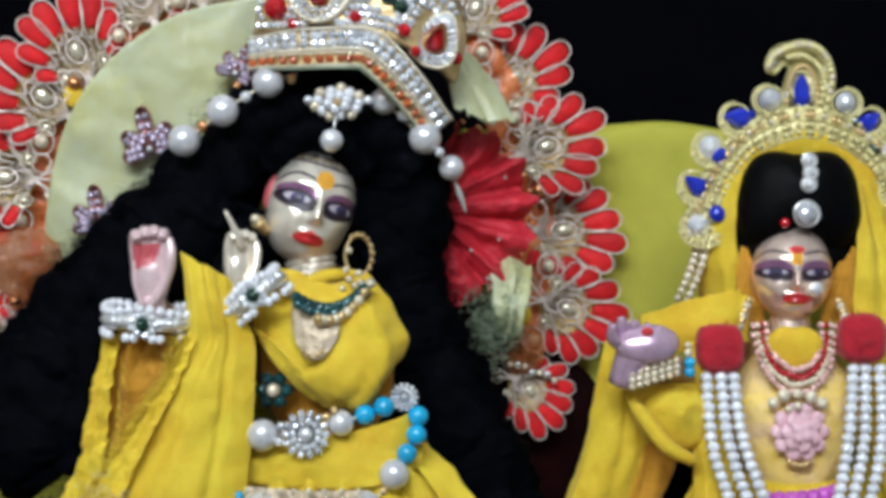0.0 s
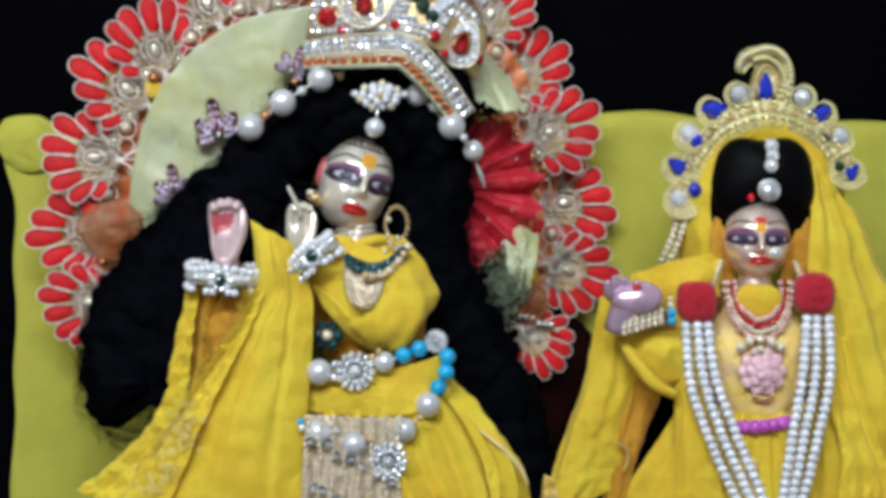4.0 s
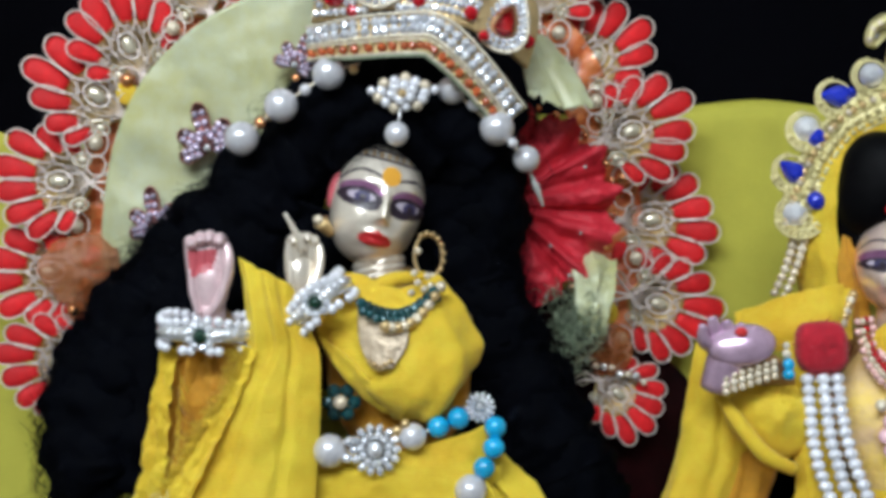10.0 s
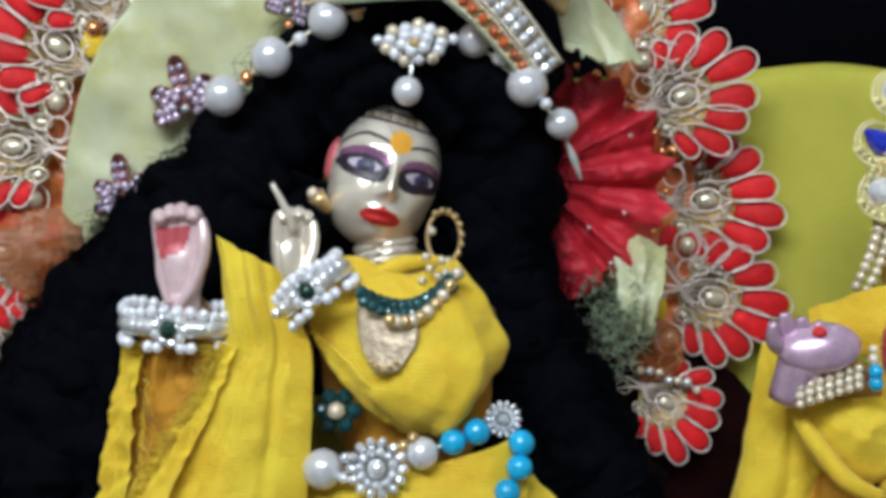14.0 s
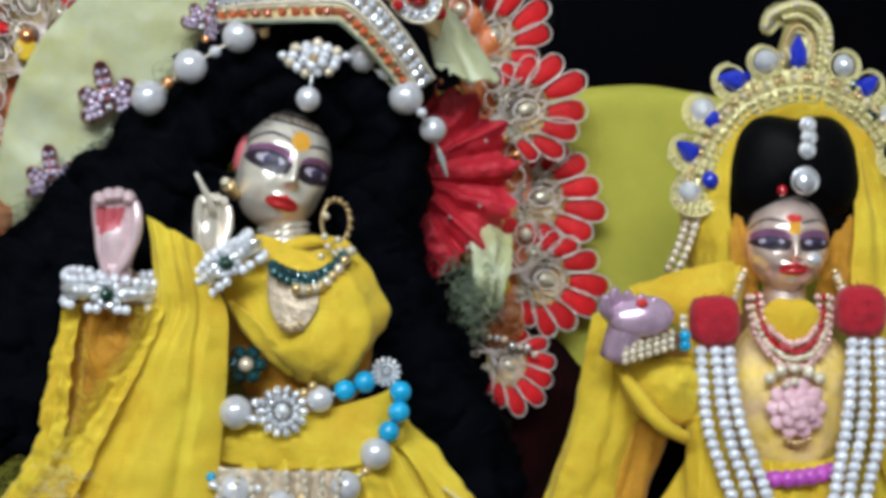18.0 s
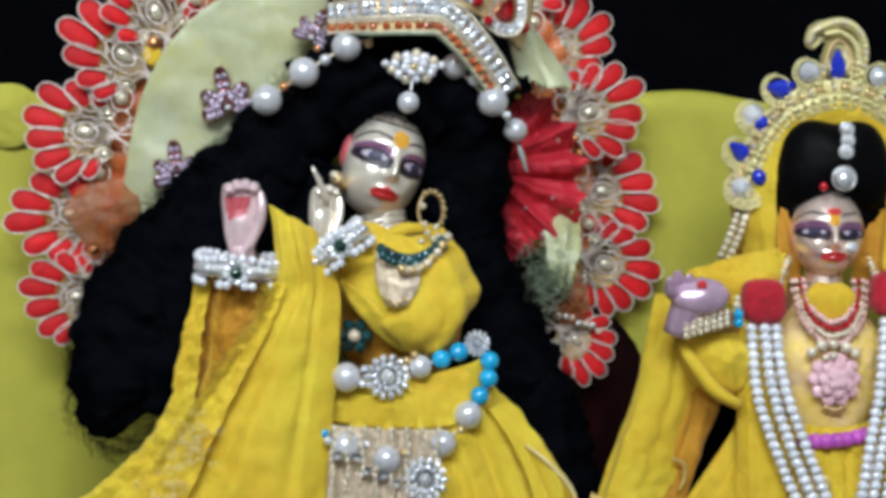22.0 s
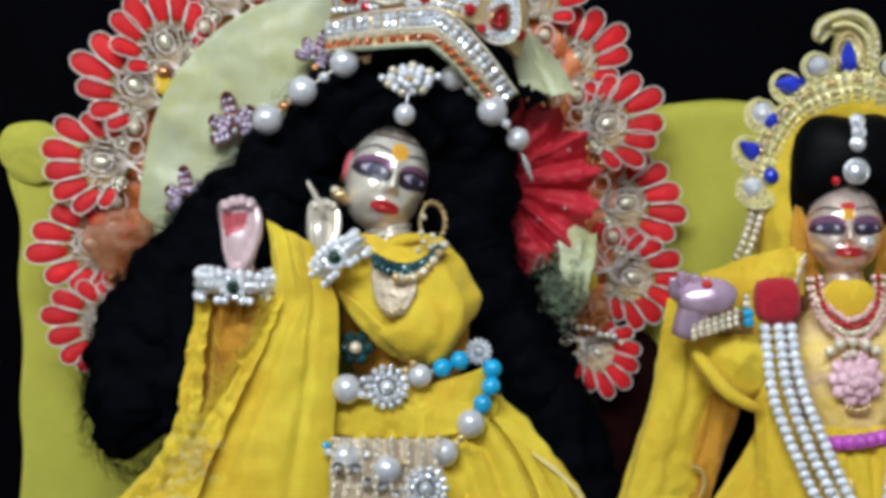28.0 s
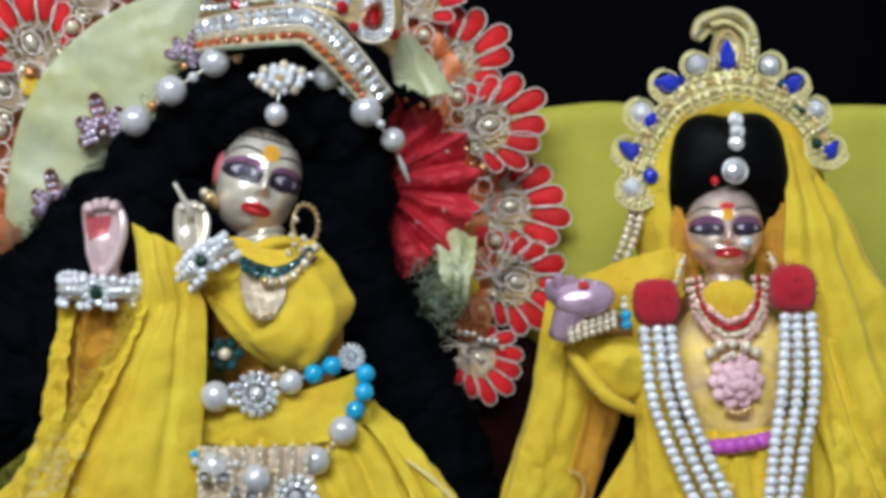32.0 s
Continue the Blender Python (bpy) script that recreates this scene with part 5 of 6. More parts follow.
cape = thing("maroon_cape", "dark maroon velvet cape hanging behind the curls", "cape", (60, 24, 20))
part("velvet", cloth([[(20, 24, 236), (48, 30, 226), (68, 46, 212)], [(20, 22, 184), (56, 34, 182), (98, 62, 191)], [(20, 21, 160), (62, 30, 160), (110, 60, 168)], [(20, 20, 120), (66, 28, 118), (118, 58, 118)], [(20, 18, 30), (70, 26, 30), (124, 56, 30)]], 40, 60, folds=3, depth=1.8, wrinkle=1.0, seed=15), "maroon", cape)

# ---- the second doll: head, hair and hand in one mesh ----
head_b = head_shape(13.8, 13.0, 17.4, 0.72, 7, 0.17, 0.8, -0.44, 13)
m_head_b = rot(2, 1, -3, (161, -12, 227))
hair_dome = join(painted(puff((164, -8, 247), [21, 21, 21.5, 21, 21, 24, 20, 24], 7, wrinkle=0.15), 11), painted(puff((164, -10, 254), [21, 20, 14.5, 20, 21, 24, 13.5, 24], 13, wrinkle=0.15), 11))
ears_b = [painted(moved(ball((s * 13.0, 2, -1), (1.5, 2.5, 4.5), 12, 9), m_head_b), 10) for s in (-1, 1)]
neck_b = painted(tube([(161, -9, 216), (161, -9, 200)], [6.5, 8], 18, 5), 13)
torso_b = painted(ball((161, 0, 180), (24, 14, 32), 22, 14), 10)
legs_b = painted(ball((162, 2, 90), (38, 20, 86), 22, 14), 10)
arm_b = painted(tube([(142, -4, 204), (128, -14, 192), (112, -30, 198)], [6.5, 6, 5], 12, 14), 10)
palm_b = join(painted(moved(ball((0, 0, 0), (10.5, 4.6, 6.6), 34, 24), rot(-18, -6, 6, (109, -37, 203.5))), 12), painted(ball((108.5, -41, 207.5), (1.9, 1.0, 1.5), 14, 10), 7),
              *[painted(tube([(102 + 4.3 * k, -35.5, 206), (100.8 + 4.2 * k, -37.5, 209.5 - 0.7 * k), (100.2 + 3.9 * k, -38.5, 212.2 - 1.2 * k)], [2.7, 2.2, 1.3], 16, 14, flat=0.7), 12) for k in range(4)],
              painted(tube([(101, -36, 203), (97.5, -39.5, 205.5), (97, -42, 210)], [2.8, 2.2, 1.1], 14, 12), 12), painted(tube([(105, -35, 201), (101, -32, 190)], [6.0, 4.6], 18, 6), 12))
solo("doll", join(moved(head_b, m_head_b), hair_dome, *ears_b, neck_b, torso_b, legs_b, arm_b, palm_b), FACE_MATS,
     "brass doll with smooth black hair and mauve palm", "doll", at=(162, 0, 0))

# ---- veil, shawl and skirt of the second doll ----
veil = thing("head_veil", "yellow muslin veil drawn round the head", "veil", (165, 5, 100))
arch_in = [(147, 218), (142.5, 236), (144, 252), (152, 262.5), (165, 266), (177, 262), (184.5, 250), (185.5, 236), (181, 206)]
arch_mid = [(140, 216), (136, 238), (138, 258), (149, 271), (166, 276), (182, 270), (192, 256), (194, 236), (193, 200)]
arch_out = [(134, 214), (130, 238), (133, 260), (147, 275), (166, 281), (185, 274), (197, 258), (202, 236), (208, 196)]
part("hood", cloth([[(x, -11, z) for x, z in arch_in], [(x, -8 - 5 * math.exp(-((x - 166) / 20) ** 2), z) for x, z in arch_mid], [(x, 2, z) for x, z in arch_out], [(x * 0.97 + 5, 14, z * 0.98 + 4) for x, z in arch_out]], 100, 40, wrinkle=1.0, size=0.12, seed=3), "yellow", veil)
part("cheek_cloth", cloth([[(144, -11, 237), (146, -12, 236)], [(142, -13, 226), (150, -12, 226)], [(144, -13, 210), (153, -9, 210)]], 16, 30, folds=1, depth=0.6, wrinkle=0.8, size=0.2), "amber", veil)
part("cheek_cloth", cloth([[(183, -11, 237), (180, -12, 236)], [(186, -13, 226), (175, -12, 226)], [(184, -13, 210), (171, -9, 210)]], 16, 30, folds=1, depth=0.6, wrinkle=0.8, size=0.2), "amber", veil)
part("right_fall", cloth([[(183, -13, 258), (187, -12, 259), (190, -2, 259)], [(183, -14, 240), (194, -13, 240), (205, -2, 238)], [(181, -15, 218), (198, -15, 214), (217, -2, 210)], [(184, -17, 196), (206, -16, 188), (232, -2, 178)],
                          [(186, -19, 170), (212, -16, 160), (250, 0, 148)], [(186, -20, 140), (214, -16, 130), (256, 2, 124)], [(186, -20, 60), (220, -16, 55), (270, 4, 50)]],
                         70, 110, folds=2.5, depth=2.2, wrinkle=2.0, size=0.05, fan=0.7, seed=7), "yellow", veil)
part("fall_edge", cloth([[(186, -21, 190), (196, -21, 188)], [(188, -25, 160), (206, -24, 152)], [(192, -27, 140), (212, -25, 134)], [(188, -28, 112), (216, -26, 108)], [(186, -28, 70), (220, -26, 66)]], 40, 80, folds=2, depth=1.3, wrinkle=1.4, size=0.15, seed=19), "yellow", veil)
part("left_fold", cloth([[(146, -12, 222), (139, -16, 221), (128, -15, 219), (118, -12, 216), (110, -8, 213)], [(146, -16, 214), (138, -20, 212), (128, -20, 209), (118, -17, 208), (110, -12, 208)], [(146, -14, 204), (138, -18, 202), (130, -18, 200), (120, -15, 201), (112, -10, 203)]],
                         60, 30, wrinkle=1.2, size=0.1, seed=2), "yellow", veil)

tunic = thing("tunic", "gold brocade tunic over a yellow muslin skirt", "tunic", (160, -10, 40))
part("bodice", puff((162, -10, 182), [24, 22, 26, 22, 24, 26, 36, 26], 13, wrinkle=1.3, creases=4), "choli", tunic, "figured yellow brocade bodice")
part("neck_cloth", puff((160, -20, 204), [10, 7, 5, 7, 9, 9, 11, 10], 3.5, wrinkle=0.4), "yellow", tunic)
part("sleeve_puff", puff((122, -19, 182), [10, 10, 10, 13, 17, 15, 15, 13], 12, wrinkle=1.6, creases=2, swirl=3, size=0.09), "yellow", tunic)
part("sleeve_roll", tube([(103, -27, 188), (108, -30, 180), (116, -31, 170), (125, -28, 165)], [1.6, 2.4, 2.6, 2.0], 10, 24), "yellow", tunic)
part("front_strip", cloth([[(124, -20, 204), (130, -24, 204), (134, -22, 204)], [(125, -21, 180), (131, -26, 180), (136, -24, 180)], [(126, -22, 150), (132, -27, 150), (140, -26, 150)], [(125, -23, 120), (133, -28, 120), (146, -27, 120)], [(122, -24, 60), (134, -30, 60), (152, -28, 60)]],
                           24, 80, folds=1, depth=1.0, wrinkle=0.9, size=0.12, seed=4), "yellow", tunic)
part("skirt", cloth([[(134, -14, 166), (150, -22, 158), (170, -23, 158), (186, -16, 164)], [(122, -14, 148), (148, -25, 146), (172, -25, 146), (192, -14, 148)], [(102, -12, 114), (146, -27, 114), (174, -27, 114), (204, -14, 114)], [(86, -10, 56), (144, -30, 56), (178, -30, 56), (220, -14, 56)]],
                    100, 80, folds=8, depth=1.5, wrinkle=0.9, size=0.09, fan=0.8, seed=3), "yellow", tunic)
part("skirt_border", cloth([[(146, -28, 140), (158, -29, 140)], [(147, -29, 114), (161, -30, 114)], [(148, -31, 70), (164, -32, 70)]], 20, 40, wrinkle=0.5, size=0.3), "brocade", tunic, "gold brocade skirt border")

drape = thing("arm_shawl", "long yellow shawl end hanging from the arm", "shawl", (95, -16, 90))
part("hanging_end", cloth([[(98, -12, 204), (106, -18, 204), (114, -16, 203)], [(95, -13, 188), (104, -20, 188), (116, -16, 186)], [(89, -14, 166), (100, -21, 166), (116, -13, 166)], [(81, -14, 146), (94, -21, 146), (112, -10, 148)],
                           [(76, -14, 128), (90, -20, 127), (107, -12, 133)], [(72, -14, 112), (82, -18, 116), (106, -14, 128)]],
                          50, 90, folds=1.5, depth=1.6, wrinkle=1.2, size=0.09, seed=6), "yellow", drape)
# inside of the yellow shawl end, its shade put in as amber colour
part("shaded_inner_fold", cloth([[(106, -15, 190), (116, -18, 186), (126, -15, 180)], [(103, -14, 168), (113, -17, 165), (121, -12, 160)], [(100, -13, 142), (107, -16, 141), (114, -11, 142)], [(98, -12, 120), (103, -15, 120), (109, -11, 124)]], 30, 60, folds=1.5, depth=1.3, wrinkle=1.0, size=0.1, seed=11), "amber", drape)
part("torn_edge", tube([(103, -20, 145), (107, -19, 143), (108, -18, 138), (106, -18, 133)], [0.5, 0.9, 0.9, 0.5], 6, 16), "brocade", drape)
part("gold_hem", cloth([[(74, -16.5, 132), (78, -18.5, 130)], [(73, -16.5, 122), (80, -19, 120)], [(72, -16.5, 111), (79, -19, 112)]], 10, 20, wrinkle=0.7, size=0.4), "brocade", drape)
# added black sheet: darkens the gap between shawl and skirt where shade lies
part("dark_gap_sheet", cloth([[(104, 10, 176), (120, 8, 176), (146, 10, 176)], [(84, 10, 130), (110, 8, 130), (146, 10, 130)], [(66, 8, 50), (104, 6, 50), (146, 8, 50)]], 30, 40, folds=2, depth=1.2, wrinkle=0.8), "black_cloth", drape, "black sheet standing in for the shaded gap behind the shawl end")

# ---- tiara of the second doll ----
rng = random.Random(77)
tiara = thing("jewelled_tiara", "gold filigree tiara with blue and clear stones", "tiara", (165, -8, 235))
ARC = [(125, 224), (130, 236), (135, 250), (141, 262), (150, 272), (166, 277), (183, 272), (193, 262), (199, 250)]
arc = spline([(x, -5 - 7 * math.exp(-((x - 166) / 26) ** 2), z) for x, z in ARC], 90)
part("rail", tube(arc[12:], [1.0, 2.2, 3.0, 3.4, 3.6, 3.4, 3.0, 2.6, 1.4], 8, flat=0.35), "bright_gold", tiara)
for off, r in ((3.2, 0.45), (-3.0, 0.45), (0.0, 0.4)):
    d = np.gradient(arc, axis=0)
    d /= np.linalg.norm(d, axis=1, keepdims=True)
    nrm = np.stack([-d[:, 2], 0 * d[:, 0], d[:, 0]], 1)
    part("filigree_wire", tube((arc + nrm * off + (0, -1.4, 0))[12:], r, 6), "bright_gold", tiara)
part("filigree_plate", cloth([[tuple(p) for p in (arc + nrm * 8)[16:88:6]], [tuple(p) for p in (arc - nrm * 3)[16:88:6]]], 70, 8, wrinkle=0.3, size=0.5, thick=1.0), "bright_gold", tiara)
for k in range(44):
    i = 14 + int(k * 74 / 44)
    piece("stud", SEED["bright_gold"], tiara, tuple(arc[i] + (0, -2.2, 0) + nrm[i] * 1.2), 1.1)
    piece("stud", SEED["gold" if k % 3 else "cream_pearl"], tiara, tuple(arc[i] + (0, -2.0, 0) + nrm[i] * 4.6), 1.15)
    piece("stud", SEED["bright_gold"], tiara, tuple(arc[i] + (0, -1.6, 0) + nrm[i] * 6.8), 0.9)
    piece("stud", SEED["bright_gold"], tiara, tuple(arc[i] + (0, -2.0, 0) - nrm[i] * 1.4), 0.95)


def gem_drop(at, length, width):
    """A cut teardrop stone, point upwards, facing -y."""
    o = np.array([(x, length - z) for x, z in drop_outline(length, width, 12)])
    c = np.array([0, length * 0.42])
    rings = [(1.0, 0.0), (0.97, -0.6), (0.7, -1.9), (0.4, -2.5)]
    v = [(at[0] + q[0], at[1] + y, at[2] + q[1]) for f, y in rings for q in c + (o - c) * f]
    faces = []
    for s in range(3):
        for i in range(12):
            e = (i + 1) % 12
            faces += [(s * 12 + i, s * 12 + e, (s + 1) * 12 + i), (s * 12 + e, (s + 1) * 12 + e, (s + 1) * 12 + i)]
    return v, faces + [tuple(range(36, 48))]


TEAR = shared("tear_stone", gem_drop((0, 0, -4.2), 8.0, 6.8), "sapphire", False)
for x, z, r, k in ((143, 281, 4.0, "sapphire"), (129, 258, 3.8, "sapphire"), (154, 287, 3.9, "clear"), (134, 271, 4.2, "clear"), (130, 244, 4.1, "clear"), (180, 286, 3.9, "clear"), (189, 280, 3.6, "sapphire"), (196, 270, 3.9, "clear"), (201.5, 256, 3.4, "sapphire")):
    y = -5 - 7 * math.exp(-((x - 166) / 26) ** 2) - 2
    if k == "sapphire":
        st = piece("tear_stone", TEAR, tiara, (x, y, z), r / 3.3, Euler((0, radians(-60 if x < 166 else 60) + 0.4 * math.sin(z), 0)))
    else:
        st = piece("round_stone", GEM["clear"], tiara, (x, y, z), r)
    ring = [(x + (r + 0.8) * math.cos(a), y + 0.4, z + (r + 0.8) * math.sin(a)) for a in np.linspace(0, 6.283, 12, endpoint=False)]
    attach(part("setting", tube(ring, 0.45, 6, 26, True), "bright_gold", tiara), st)
    sc = part("scallop", tube([(x + (r + 1.9) * math.cos(a), y + 0.8, z + (r + 1.7) * math.sin(a)) for a in np.linspace(1.6 if x < 166 else -1.9, 4.8 if x < 166 else 1.6, 9)], [0.25, 0.4, 0.5, 0.4, 0.25], 6, 24), "bright_gold", tiara)
    attach(sc, st)
for x, z, r, k in ((137, 268, 3.0, "sapphire"), (136.5, 248, 3.2, "sapphire"), (190.5, 270.5, 2.6, "emerald"), (183.5, 280, 2.4, "emerald"), (196, 258, 2.2, "emerald"), (148, 282, 1.9, "sapphire")):
    piece("small_stone", GEM[k], tiara, (x, -9.5, z), r)
# crescent cradles below the stones, edged with tiny studs
for x, z, r in ((143, 281, 4.6), (134, 271, 4.8), (129, 258, 4.8), (130, 244, 5.0), (189, 280, 4.4), (196, 270, 4.6), (201.5, 256, 4.4)):
    s = 1 if x < 166 else -1
    y = -6 - 7 * math.exp(-((x - 166) / 26) ** 2)
    for grow, thick in ((1.0, 0.55), (3.6, 0.6)):
        arc_pts = [(x + s * 1.6 + (r + grow) * math.cos(a) * s, y - 1.4, z + 0.4 + (r + grow * 0.9) * math.sin(a)) for a in np.linspace(radians(195), radians(385), 12)]
        part("crescent", tube(arc_pts, [0.3, thick, thick, thick, 0.3], 6, 30), "bright_gold", tiara)
    part("crescent_plate", tube([(x + s * 1.6 + (r + 2.3) * math.cos(a) * s, y, z + 0.4 + (r + 2.1) * math.sin(a)) for a in np.linspace(radians(195), radians(385), 12)], [0.4, 1.5, 1.8, 1.5, 0.4], 8, 30, flat=0.4), "bright_gold", tiara)
    for a in np.linspace(radians(205), radians(375), 11):
        piece("stud", SEED["bright_gold"], tiara, (x + s * 1.6 + (r + 2.3) * math.cos(a) * s, y - 1.2, z + 0.4 + (r + 2.1) * math.sin(a)), 0.95)
for k in range(18):
    row, step = k % 2, k // 2
    piece("tail_bead", SEED["cream_pearl" if k % 5 else "pale_gold"], tiara, (130.5 + 2.9 * row - 0.5 * step - 0.05 * step * step, -5 - 0.6 * row, 239 - 2.5 * step - 1.2 * row), 1.7 - 0.04 * step)
outer = [(173.5, -10.0, 284), (175.4, -10.5, 293), (174.2, -11.0, 300), (170.4, -11.5, 304.4), (165.2, -11.5, 305.8), (159.4, -11.5, 304.2), (155.2, -11.0, 301.8), (153.9, -10.6, 298.4)]
inner = [(160.0, -10.0, 284), (160.9, -10.5, 292), (162.7, -10.5, 296.7), (165.6, -10.8, 299), (168.8, -10.5, 296.7), (170.4, -10.5, 292), (170.2, -10.0, 284)]
paisley = [(157, 283.5), (158.5, 290), (160, 295), (161, 298.5), (159.5, 299.5), (157.5, 297.5), (156, 296), (154, 297.5), (153.3, 301), (155, 305), (158, 307), (164, 307.6), (170, 306), (174, 302), (176, 297), (176.5, 290), (175.5, 284)]
part("paisley_plate", slab(paisley, -10.2, -8.4, 0.6), "bright_gold", tiara)
for x, z in ((157, 303.5), (160.5, 304.8), (156, 300), (171, 303), (173.5, 298), (174.2, 292), (159.8, 289)):
    piece("small_stone", GEM["clear"], tiara, (x, -10.6, z), 1.3)
part("paisley_rim", tube(outer, [1.4, 1.7, 1.9, 2.1, 2.2, 2.1, 1.9, 1.4], 8, 50), "bright_gold", tiara)
part("paisley_hook", tube([(157, -11.0, 303), (154.4, -11.5, 300.5), (153.8, -11.5, 297.8), (154.8, -11.5, 296.4)], [1.4, 1.6, 1.4, 0.7], 8, 16), "bright_gold", tiara)
part("inner_rim", tube(inner, 0.8, 8, 40), "bright_gold", tiara)
for p in spline(outer, 24):
    piece("stud", SEED["cream_pearl" if rng.random() < 0.3 else "bright_gold"], tiara, (p[0], p[1] - 1.9, p[2]), 1.25)
for p in spline([(171.8, -11.0, 286), (172.6, -11.0, 294), (170.5, -11.5, 299), (165.4, -11.5, 302.2), (160.5, -11.5, 301.5)], 15):
    piece("stud", SEED["bright_gold"], tiara, (p[0], p[1] - 0.8, p[2]), 1.2)
for p in spline(inner, 22):
    piece("stud", SEED["gold"], tiara, (p[0], p[1] - 0.6, p[2]), 0.85)
great = part("great_stone", gem_drop((165.4, -10.4, 284.6), 11.6, 7.4), "sapphire", tiara, "large blue teardrop stone", False)
great_rim = part("setting", tube([(165.4 + x * 1.18, -10.8, z * 1.1 + 284.2) for x, z in drop_outline(11.6, 7.4, 18)[::-1]], 0.6, 6, 36, True), "bright_gold", tiara)
attach(great_rim, great)

# ---- hair jewel, earrings, necklaces ----
hj = thing("hair_jewel", "line of clear round stones down the parting", "jewel", (165, -20, 243))
for x, z, r in ((165, 265, 2.0), (165.4, 261, 1.9), (164.8, 257, 2.1), (163.8, 247, 3.9)):
    y = -24 if z > 250 else -25
    jewel_stone = piece("stone", GEM["clear"], hj, (x, y, z), r)
    setting = part("setting", tube([(x + (r + 0.3) * math.cos(a), y + 0.4, z + (r + 0.3) * math.sin(a)) for a in np.linspace(0, 6.283, 12, endpoint=False)], 0.5, 6, 24, True), "silver", hj)
    attach(setting, jewel_stone)
piece("red_bead", SEED["ruby"], hj, (157, -22, 244), 1.8)


nose = thing("nose_stud", "clear round stone nose stud in a gold collar", "jewel", (166.5, -25, 221))
nose_stone = piece("stone", GEM["clear"], nose, (166.6, -25.2, 221.6), 2.4)
attach(part("setting", tube([(166.6 + 2.3 * math.cos(a), -24.8, 221.6 + 2.3 * math.sin(a)) for a in np.linspace(0, 6.283, 12, endpoint=False)], 0.35, 6, 24, True), "pale_gold", nose), nose_stone)


def drop_earring(x, s):
    e = thing("drop_earring", "gold drop earring with small pearls", "earring", (x, -14, 208), "drop earrings")
    for k in range(6):
        piece("bead", SEED["cream_pearl" if k % 2 else "gold"], e, (x + s * 0.45 * k * 1.6, -16, 218 - 1.7 * k), 1.5 + 0.1 * k)


drop_earring(146, -1)
drop_earring(176, 1)

neck2 = thing("red_necklace", "layered necklace of clear, pink and red beads", "necklace", (161, -24, 185))
for row, (w, h, k, r, n) in enumerate(((9.5, 17, "rose_pearl", 1.35, 23), (11.3, 19.5, "ruby", 1.2, 27), (12.4, 22.0, "cream_pearl", 1.3, 28), (13.8, 24.6, "rose_pearl", 1.3, 28))):
    for j in range(n):
        a = math.pi * (j + 0.5) / n
        x, z = 160.5 - w * math.cos(a), 212 - h * math.sin(a) ** 0.8
        piece("bead", SEED[k], neck2, (x + 0.2 * math.sin(j * 1.9 + row), -17 - 7 * math.sin(a) - 0.4 * row, z + 0.25 * math.sin(j * 1.1 + 2 * row)), r * (0.9 + 0.12 * math.sin(j * 2.7)))
for x, z, r in ((152, 184, 2.0), (155.5, 186.5, 2.2), (160, 187, 1.8), (164.5, 186, 2.2), (168, 184, 2.0), (160, 183, 1.6), (157, 182, 1.3)):
    piece("gold_flower", SEED["pale_gold"], neck2, (x, -26, z), r)

rose = thing("rose_pendant", "pink resin rose pendant with gold drops", "pendant", (161, -28, 164))
for ring, (n, r, s, y) in enumerate(((10, 7.0, 2.6, -24.5), (7, 4.2, 2.5, -26.5), (4, 1.7, 2.2, -28.0))):
    for k in range(n):
        a = 2 * math.pi * k / n + ring * 0.4
        part("petal", moved(ball((0, 0, 0), (s * 1.15, 1.0, s * 1.0), 12, 8), rot(12, -math.degrees(a), 0, (161 + r * math.cos(a), y, 174.5 + r * math.sin(a)))), "pink", rose)
part("back_disc", slab([(161 + 7.4 * math.cos(a), 174.5 + 7.4 * math.sin(a)) for a in np.linspace(0, 6.28, 20, endpoint=False)], -24, -22.5, 0.4), "pink", rose)
for k in range(6):
    piece("drop_bead", SEED["gold"], rose, (157.5 + 1.5 * k, -24, 164.5 - 1.2 * math.sin(math.pi * k / 5)), 1.0)

vb = thing("violet_belt", "waist belt of violet plastic beads", "belt", (161, -26, 150))
for k in range(7):
    t = k / 6
    piece("bead", BEAD["violet"], vb, (150 + 22 * t, -25 - 3 * math.sin(math.pi * t), 152 + 2.4 * t * t), 2.9)

# ---- garland of red pompoms and pearl strings ----
garland = thing("pearl_garland", "long garland of white pearl strings under red pompoms", "garland", (162, -28, 95))


def pompom(c, r, seed):
    v, f = ball((0, 0, 0), 1.0, 40, 28)
    out = []
    for p in v:
        barrel = sum(abs(q) ** 3.2 for q in p) ** (-1 / 3.2)
        k = r * barrel * (1 + 0.05 * lump(*p, 2.2, seed) + 0.03 * lump(*p, 7, seed) + 0.015 * lump(*p, 20, seed))
        out.append((c[0] + p[0] * k * 0.98, c[1] + p[1] * k * 0.75, c[2] + p[2] * k * 1.0))
    return out, f


for c, seed in (((134.5, -24, 202), 1.0), ((181.5, -25, 205.5), 5.0)):
    part("pompom", pompom(c, 8.0, seed), "pompom", garland, "round red wool pompom")
rng = random.Random(21)
yarn = []
for c in ((134.5, -24, 202), (181.5, -25, 205.5)):
    for k in range(260):
        d = np.array([rng.gauss(0, 1), -abs(rng.gauss(0, 1)), rng.gauss(0, 1)])
        d /= np.linalg.norm(d)
        s = np.array(c) + d * np.array([8.1, 6.4, 8.4])
        e = s + d * rng.uniform(0.4, 1.2) + np.array([rng.uniform(-0.8, 0.8), 0, rng.uniform(-0.8, 0.8)])
        yarn.append(tube([s, (s + e) / 2 + rng.uniform(-0.2, 0.2), e], 0.16, 3, 4))
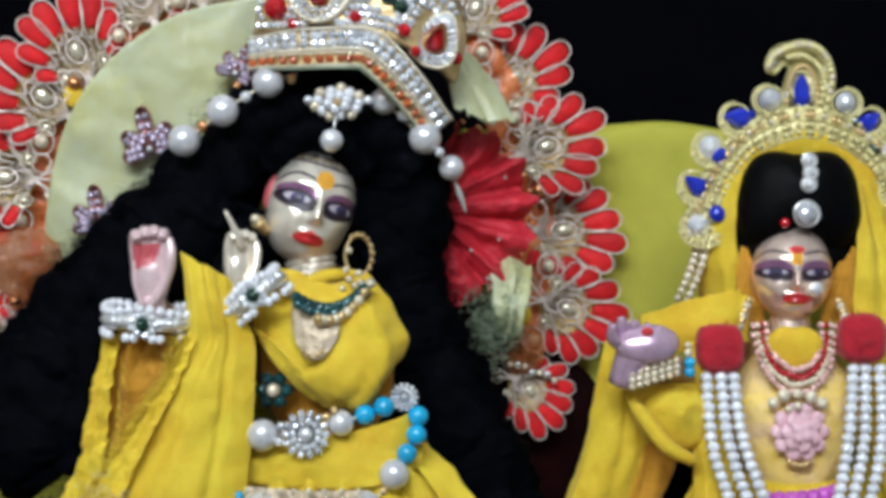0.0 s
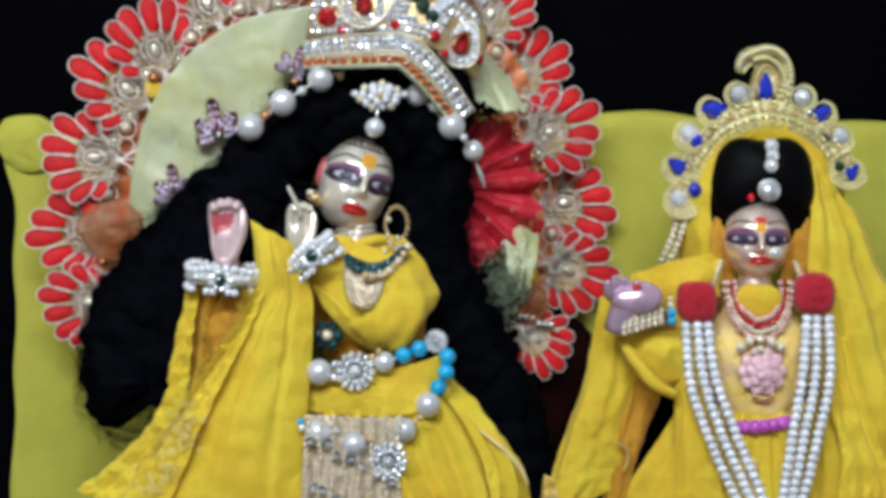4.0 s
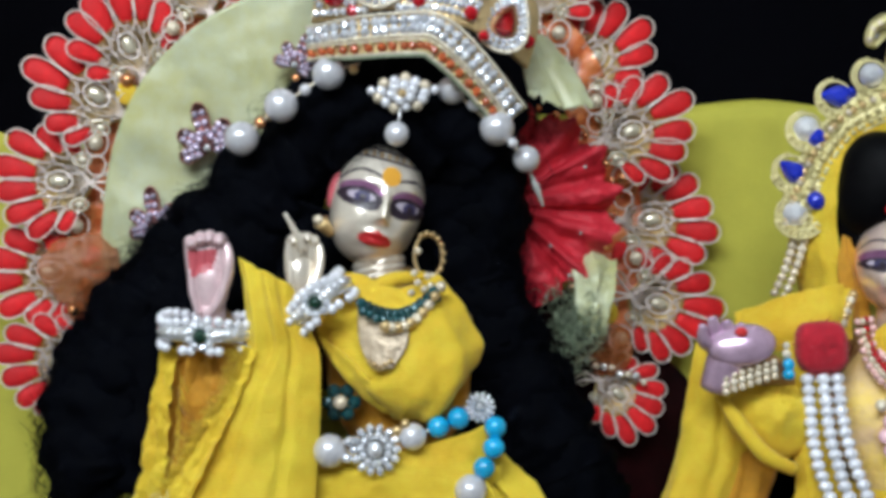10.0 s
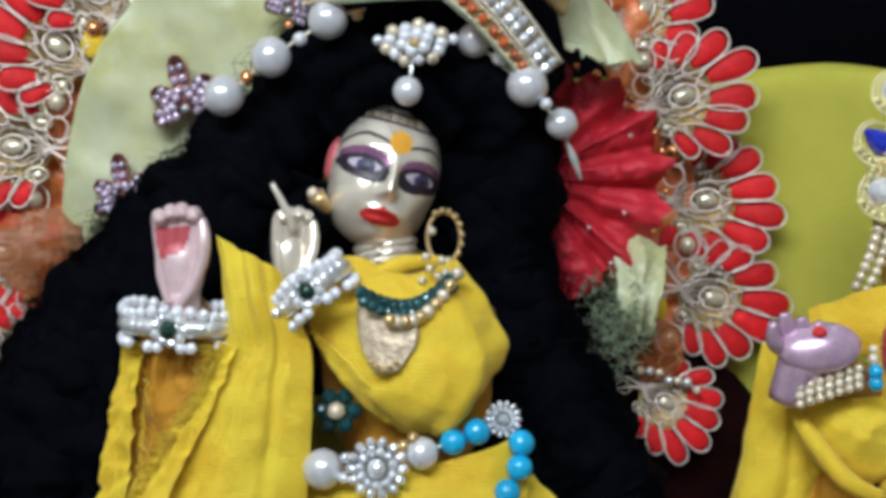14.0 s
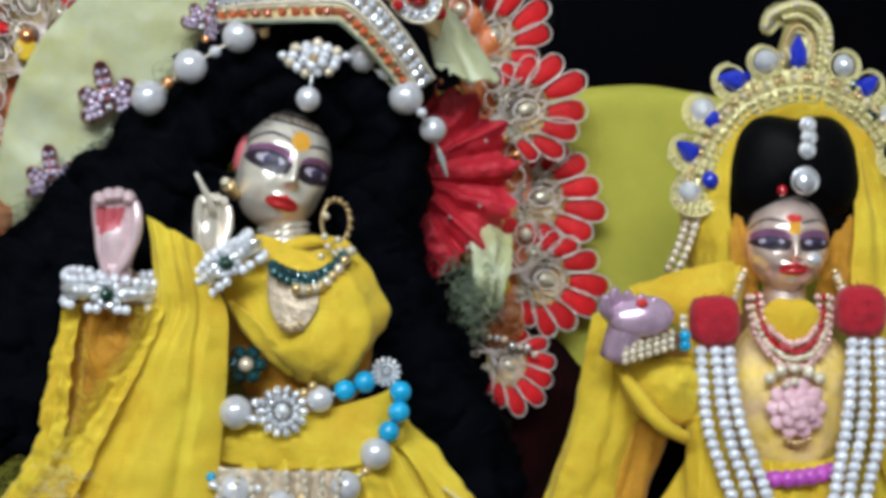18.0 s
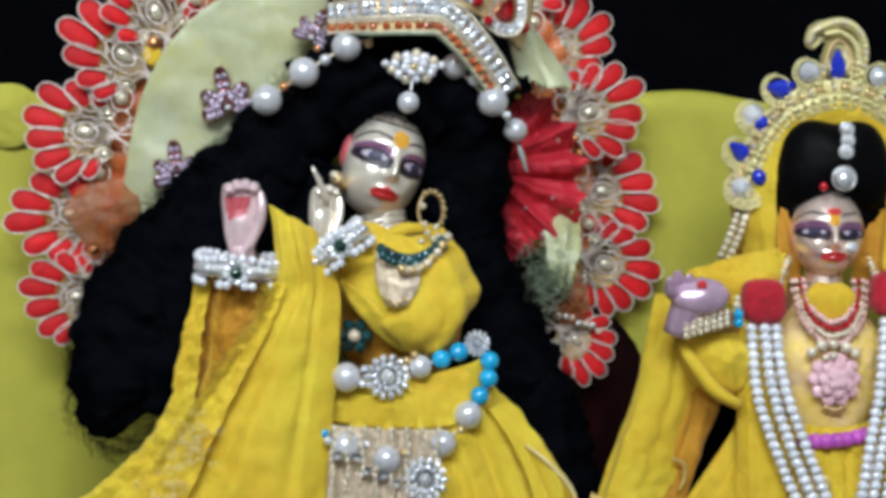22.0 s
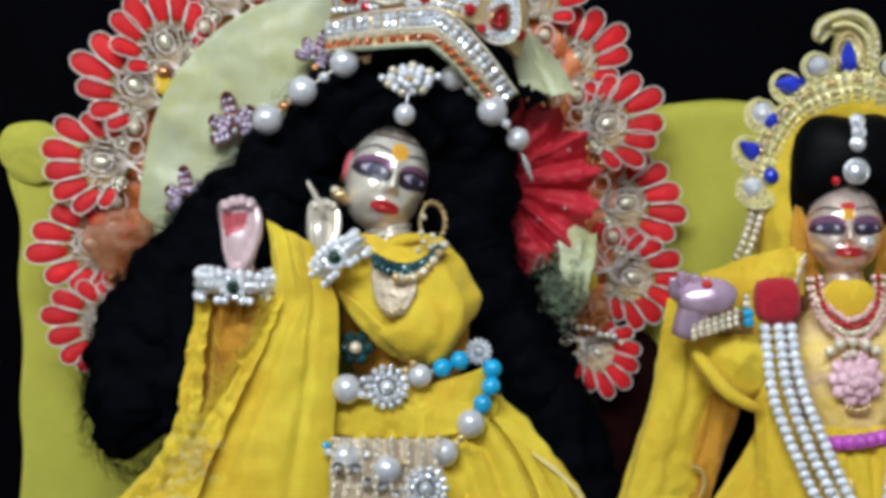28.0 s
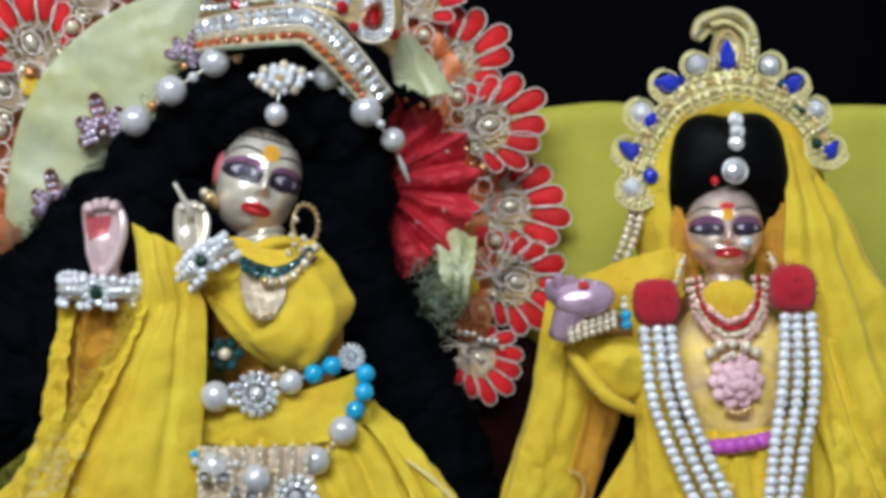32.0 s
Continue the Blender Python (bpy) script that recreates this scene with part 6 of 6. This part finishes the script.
tagged(part("wool_fibre", join(*yarn), "pompom", garland), kind="stuff")
LEFT = [[(129.8, 194), (131.2, 170), (138, 149), (149, 125), (161, 103)], [(134.2, 194), (136.4, 171), (143.6, 149), (154, 126), (163, 106)], [(138.6, 194), (141, 173), (148.6, 151), (158.6, 128), (165.5, 109)]]
RIGHT = [[(178.4, 197), (175.4, 172), (171.2, 150), (168, 126), (166, 108)], [(182.7, 197), (181, 172), (176.4, 150), (172.2, 127), (168, 106)], [(187, 197), (186.4, 172), (181.6, 150), (176.6, 128), (169, 104)]]
for n, line in enumerate(LEFT + RIGHT):
    p3 = [(x, (-26, -27, -27, -27, -27)[k] - 4 * math.sin(math.pi * k / 4) - (1.6 if n % 2 else 0), z) for k, (x, z) in enumerate(line)]
    dense = spline(p3, 400)
    run = np.concatenate([[0], np.cumsum(np.linalg.norm(np.diff(dense, axis=0), axis=1))])
    count = int(run[-1] / 3.3)
    for j in range(count):
        s = (j + 0.5) * 3.3
        p = [float(np.interp(s, run, dense[:, q])) for q in range(3)]
        piece("pearl", SEED["seed_pearl"], garland, (p[0] + rng.uniform(-0.15, 0.15), p[1], p[2]), (2.3, 2.1, 1.85))
    part("string", tube(p3, 0.35, 4, 40), "seed_pearl", garland)

wrist = thing("stone_bracelet", "gold bracelet of pearls with a turquoise clasp", "bracelet", (113, -34, 190))
for row in range(3):
    for k in range(7):
        piece("bead", SEED["cream_pearl" if row != 1 else "pale_gold"], wrist, (104 + 2.45 * k, -37.5 + 0.3 * k, 189.5 + 0.75 * k + 2.1 * row), 1.25)
for dz in (-1.6, 1.4):
    piece("turquoise_stone", BEAD["turquoise"], wrist, (123, -35, 196 + dz), 1.9)
piece("gold_bead", SEED["pale_gold"], wrist, (122.5, -35, 200.5), 1.5)
piece("gold_bead", SEED["pale_gold"], wrist, (122.5, -35, 203), 1.2)

bangle = thing("gold_bangle", "gold bead bangle half hidden in the veil", "bangle", (214, -24, 136))
for k in range(7):
    piece("bead", SEED["pale_gold" if k % 2 else "gold"], bangle, (213 + 0.9 * k, -24 + 0.8 * k, 144 - 1.4 * k), 1.6)
